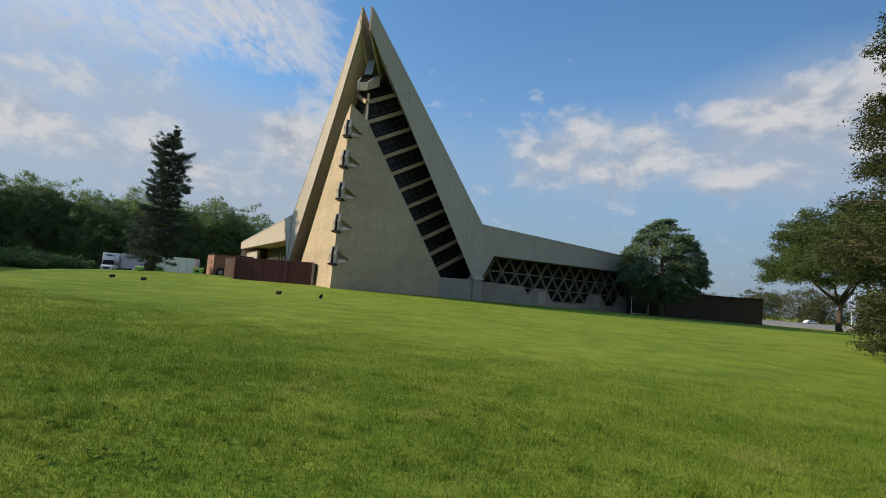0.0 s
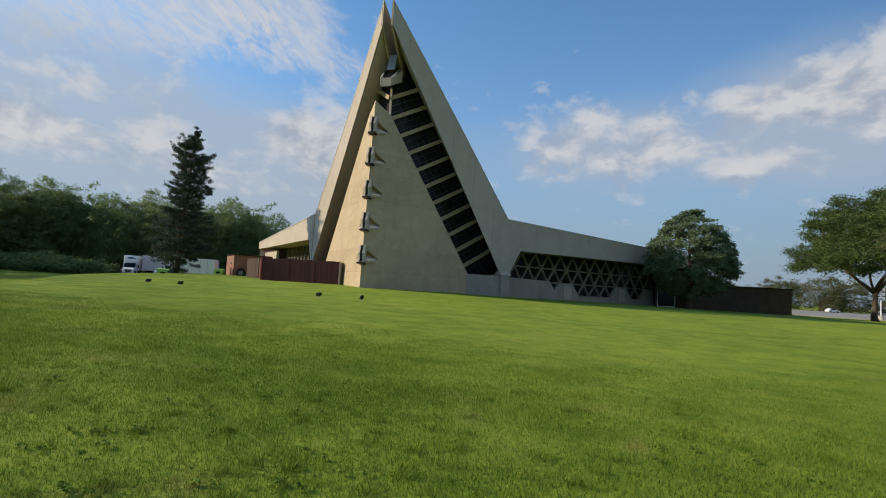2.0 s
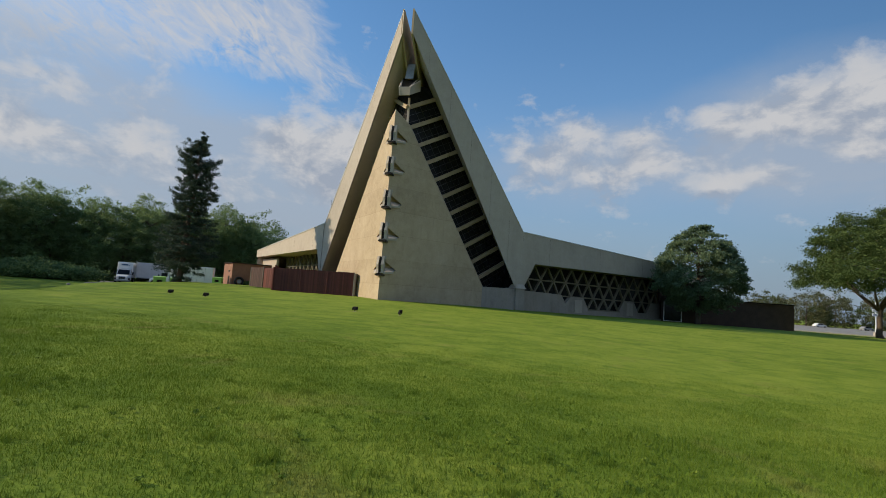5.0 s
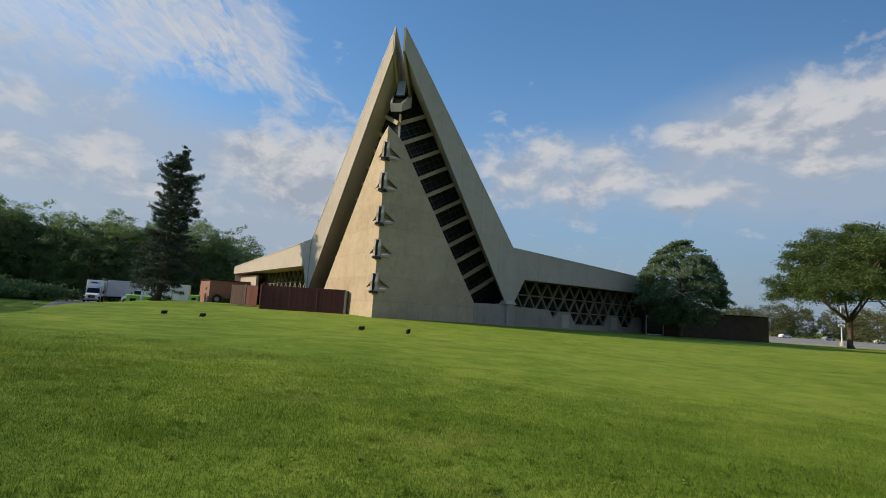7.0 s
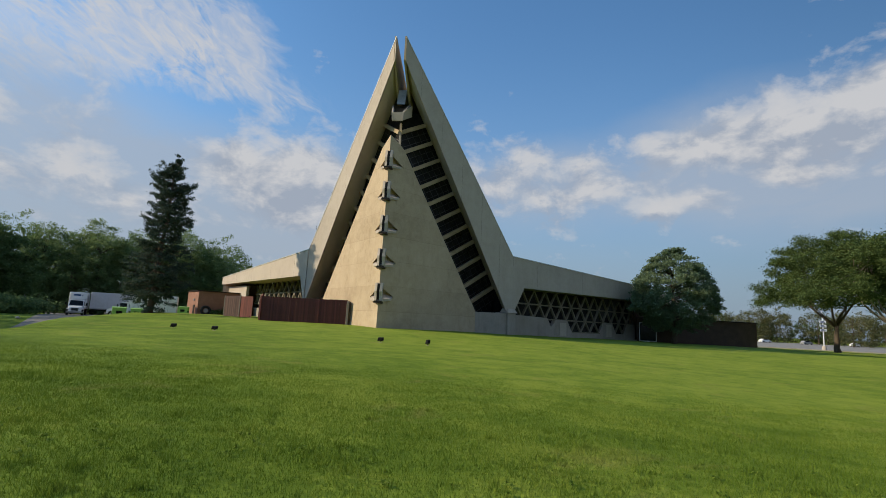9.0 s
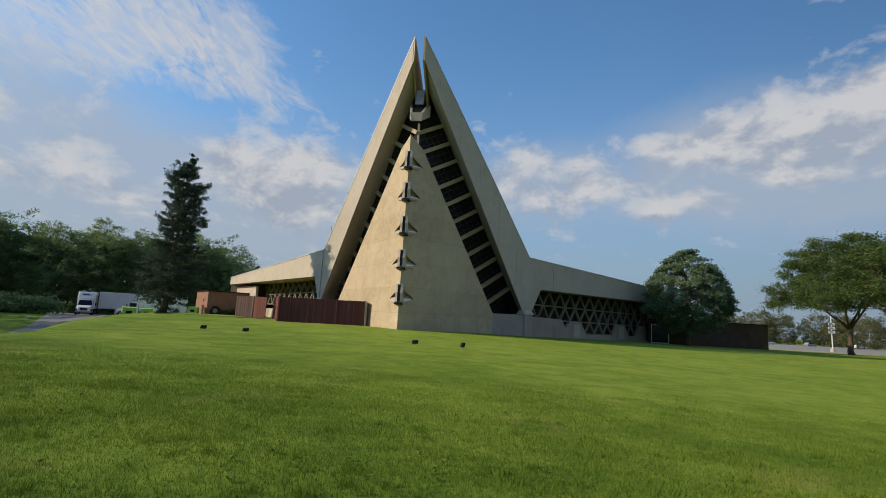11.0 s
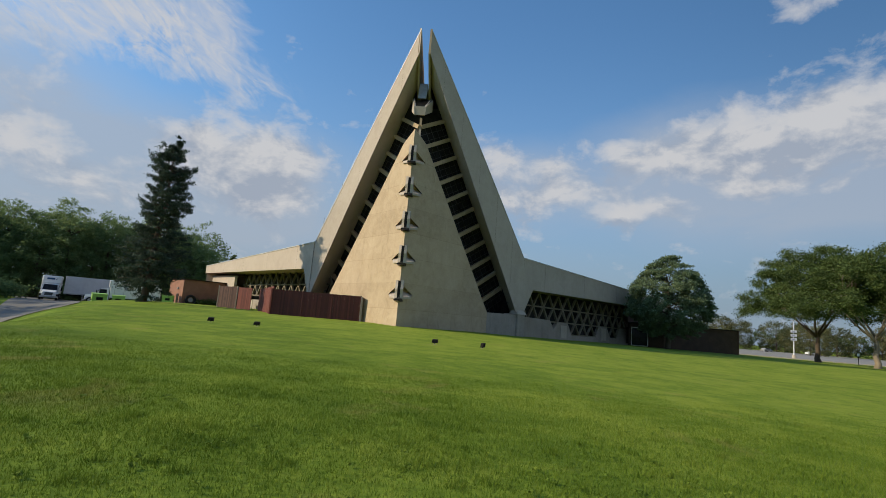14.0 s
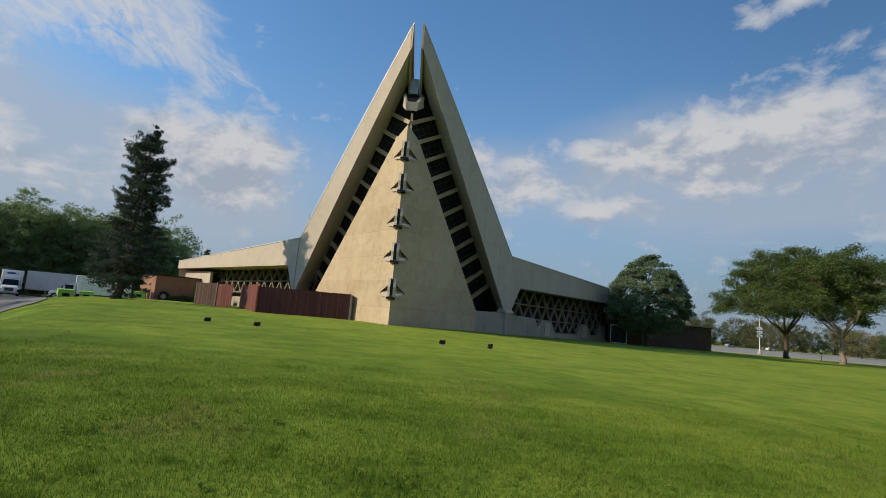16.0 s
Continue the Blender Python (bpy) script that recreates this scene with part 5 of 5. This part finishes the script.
HEDGE = [shrub("hedge_shrub", "dense dark green shrub in a rough hedge", -83 - 6 * i, 67.0 - 0.6 * i, 4.6, 3.0, 3.0 + 0.5 * (i % 2), 8000, 0.18, leaf_woods, 80 + i, "hedge") for i in range(3)]
for i in range(3, 9):
    x, y = -83 - 6 * i, 67.0 - 0.6 * i
    copy_thing(HEDGE[i % 3], Matrix.Translation((x, y, ground_z(x, y))) @ Matrix.Rotation(1.3 * i, 4, "Z"))
for i, (x, y) in enumerate(tuple(S0 + SX * d + SN * 0.75) for d in (2.6, 4.2, 5.6, 7.0)):
    shrub("wall_shrub", "low ragged shrub at the foot of the brick store", x, y, 1.2, 0.6, 0.9 + 0.3 * (i % 2), 900, 0.12, leaf_locust, 95 + i, "wall shrubs")
put(spruce("young_spruce", "small pale green spruce behind the brick store", 33, 11.5, [(0, 2.8), (0.3, 2.4), (0.7, 1.2), (1, 0.1)], 0.6, leaf_locust, 26, (0, 0), 0.16, 8), -61.5, 97.0)


# ---- sign poles and lamps by the road ----
def sign_pole(x, y, h, label):
    p = thing("lamp_pole", label, "lamp pole", "poles by the road", Matrix.Translation((x, y, ground_z(x, y))))
    bm = bmesh.new()
    tube(bm, [(0, 0, -0.1), (0, 0, 0.75)], [0.42, 0.38], 14)
    part("footing", bm, concrete_pale, p, "round concrete footing")
    bm = bmesh.new()
    tube(bm, [(0, 0, 0.7), (0, 0, h)], [0.11, 0.07], 10)
    part("pole", bm, white_paint, p)
    part("arm", box_bm(-0.9, 0.9, -0.04, 0.04, h - 0.1, h - 0.02, 0), white_paint, p)
    for k in (-1, 1):
        part("lamp_head", box_bm(k * 0.75 - 0.3, k * 0.75 + 0.3, -0.15, 0.15, h - 0.05, h + 0.08, 0.03), grey_metal, p)
    for i in range(3):
        b = part("sign_board", box_bm(-0.7, 0.6, -0.16, -0.12, 3.8 + 0.85 * i, 4.35 + 0.85 * i, 0.01), white_paint, p, "small white board with dark bars")
        for j in range(2):
            part("bar", box_bm(-0.55, 0.4 - 0.25 * j, -0.168, -0.158, 3.9 + 0.85 * i + 0.2 * j, 4.02 + 0.85 * i + 0.2 * j, 0), logo_blue, b)


sign_pole(58.8, 110.5, 8.2, "white lamp pole with stacked boards beside the lot")


def small_post(x, y):
    p = thing("path_light", "short black post light at the lawn's edge", "post light", "post lights", Matrix.Translation((x, y, ground_z(x, y))))
    bm = bmesh.new()
    tube(bm, [(0, 0, -0.1), (0, 0, 1.5)], [0.05, 0.05], 8)
    part("post", bm, black_plastic, p)
    part("head", box_bm(-0.16, 0.16, -0.1, 0.1, 1.5, 1.95, 0.02), white_paint, p)


small_post(55.0, 88.5)


def parked_car(x, y, turn, mat, label):
    c = thing("parked_car", label, "car", "far parked cars", Matrix.Translation((x, y, ground_z(x, y) + 0.03)) @ Matrix.Rotation(turn, 4, "Z"))
    prof = [(-2.2, 0.3), (2.15, 0.3), (2.2, 0.75), (1.2, 0.95), (0.6, 1.42), (-1.2, 1.45), (-1.9, 0.98), (-2.2, 0.9)]
    part("body", solid([Vector((a, -0.86, b)) for a, b in prof], [Vector((a, 0.86, b)) for a, b in prof]), mat, c)
    for s in (-1, 1):
        a = [Vector((u, s * 0.865, v)) for u, v in ((0.95, 0.98), (0.5, 1.35), (-1.1, 1.37), (-1.65, 1.0))]
        part("side_window", solid(a, [p + Vector((0, s * 0.012, 0)) for p in a]), windscreen, c)
        for u in (-1.35, 1.35):
            wheel_part(c, u, s * 0.8, 0.32, 0.2)
    return c


for i, (x, y, turn) in enumerate(((96, 205, 0.3), (110, 203, 0.3), (131, 208, 0.2), (176, 196, 0.4), (72, 214, 0.2), (205, 186, 0.5))):
    parked_car(x, y, turn, white_paint if i % 2 == 0 else grey_metal, "white car parked far across the lot" if i % 2 == 0 else "grey car parked far across the lot")


# ---- grass ----
def grass(name, seed, n, xr, yr, size, label, clump=0.0, dens_far=1.0):
    rng = np.random.default_rng(seed)
    x = xr[0] + (xr[1] - xr[0]) * rng.random(n)
    y = yr[0] + (yr[1] - yr[0]) * (1 - np.sqrt(1 - rng.random(n))) ** dens_far
    if clump:
        k = max(1, n // 40)
        cx, cy = x[:k], y[:k]
        idx = rng.integers(0, k, n)
        x, y = cx[idx] + rng.normal(size=n) * clump, cy[idx] + rng.normal(size=n) * clump
    gx = np.arange(xr[0] - 2, xr[1] + 2.01, 0.5)
    gy = np.arange(yr[0] - 2, yr[1] + 2.01, 0.5)
    table = np.array([[ground_z(a, b) for b in gy] for a in gx])
    fx, fy = np.clip((x - gx[0]) / 0.5, 0, len(gx) - 1.01), np.clip((y - gy[0]) / 0.5, 0, len(gy) - 1.01)
    ix, iy = fx.astype(int), fy.astype(int)
    fx, fy = fx - ix, fy - iy
    z = table[ix, iy] * (1 - fx) * (1 - fy) + table[ix + 1, iy] * fx * (1 - fy) + table[ix, iy + 1] * (1 - fx) * fy + table[ix + 1, iy + 1] * fx * fy
    # height varies in soft patches
    patch = 0.85 + 0.16 * np.sin(x * 1.7 + 1.3 * np.sin(y * 1.1)) * np.sin(y * 2.3 + x * 0.6) + 0.2 * rng.normal(size=n)
    h = size[1] * np.clip(patch, 0.4, 1.7)
    w = size[0] * (0.7 + 0.6 * rng.random(n)) / 2
    th = rng.random(n) * 2 * math.pi
    lean, la = h * (0.25 + 0.6 * rng.random(n)), rng.random(n) * 2 * math.pi
    v = np.empty((n, 3, 3))
    c, s = np.cos(th) * w, np.sin(th) * w
    v[:, 0] = np.stack([x - c, y - s, z - 0.012], 1)
    v[:, 1] = np.stack([x + c, y + s, z - 0.012], 1)
    v[:, 2] = np.stack([x + np.cos(la) * lean, y + np.sin(la) * lean, z + h], 1)
    me = bpy.data.meshes.new(name)
    me.vertices.add(3 * n)
    me.vertices.foreach_set("co", v.astype(np.float32).ravel())
    me.loops.add(3 * n)
    me.loops.foreach_set("vertex_index", np.arange(3 * n, dtype=np.int32))
    me.polygons.add(n)
    me.polygons.foreach_set("loop_start", np.arange(0, 3 * n, 3, dtype=np.int32))
    me.polygons.foreach_set("loop_total", np.full(n, 3, dtype=np.int32))
    me.update(calc_edges=True)
    me.materials.append(blade_mat)
    return tagged(new(name, me), label, "grass", kind="stuff")


grass("grass", 1, 900000, (-29, 10), (0.8, 15), (0.0085, 0.040), "short mown grass blades in the near lawn", 0.0, 1.0)
grass("grass", 2, 150000, (-42, 18), (5, 28), (0.018, 0.020), "short mown grass blades farther up the lawn", 0.0, 1.0)
grass("grass_tuft", 3, 18000, (-27, 9), (1.2, 9), (0.011, 0.075), "taller rough tufts standing out of the mown lawn", 0.055, 1.0)


def weeds(seed, n, xr, yr):
    """Flat rosettes of broad leaves scattered in loose colonies through the lawn."""
    rng = np.random.default_rng(seed)
    hubs = np.stack([xr[0] + (xr[1] - xr[0]) * rng.random(46), yr[0] + (yr[1] - yr[0]) * rng.random(46) ** 1.3], 1)
    verts, faces = [], []
    for i in range(n):
        hub = hubs[int(rng.integers(len(hubs)))] + rng.normal(size=2) * np.array([0.9, 0.35])
        z0 = ground_z(hub[0], hub[1])
        turn, size = rng.random() * math.tau, 0.024 + 0.028 * rng.random()
        for k in range(int(rng.integers(6, 11))):
            a = turn + k * 2.4
            d, w = np.array([math.cos(a), math.sin(a)]), np.array([-math.sin(a), math.cos(a)])
            L, up = size * (0.7 + 0.6 * rng.random()), 0.015 + 0.03 * rng.random()
            base = len(verts)
            for f, h, b in ((0.05, 0.3, 0.1), (0.45, 1.0, 0.30), (0.8, 0.9, 0.22), (1.0, 0.55, 0.02)):
                for sgn in (-1, 1):
                    p = hub + d * L * f + w * L * b * sgn
                    verts.append((p[0], p[1], z0 + up * h + 0.012 + (0.004 if sgn > 0 else 0.0)))
            faces += [(base + 2 * q, base + 2 * q + 1, base + 2 * q + 3, base + 2 * q + 2) for q in range(3)]
    me = bpy.data.meshes.new("lawn_weed")
    me.from_pydata(verts, [], faces)
    me.materials.append(weed_mat)
    return tagged(new("lawn_weed", me), "low broad-leaved weeds scattered through the mown lawn", "weed", kind="stuff")


weed_mat = leaf_material("weed_leaves", (0.070, 0.125, 0.014), (0.125, 0.190, 0.022), (0.200, 0.260, 0.036), 2.0, 0.0, 0.25)
weeds(17, 420, (-27, 9), (1.2, 10))
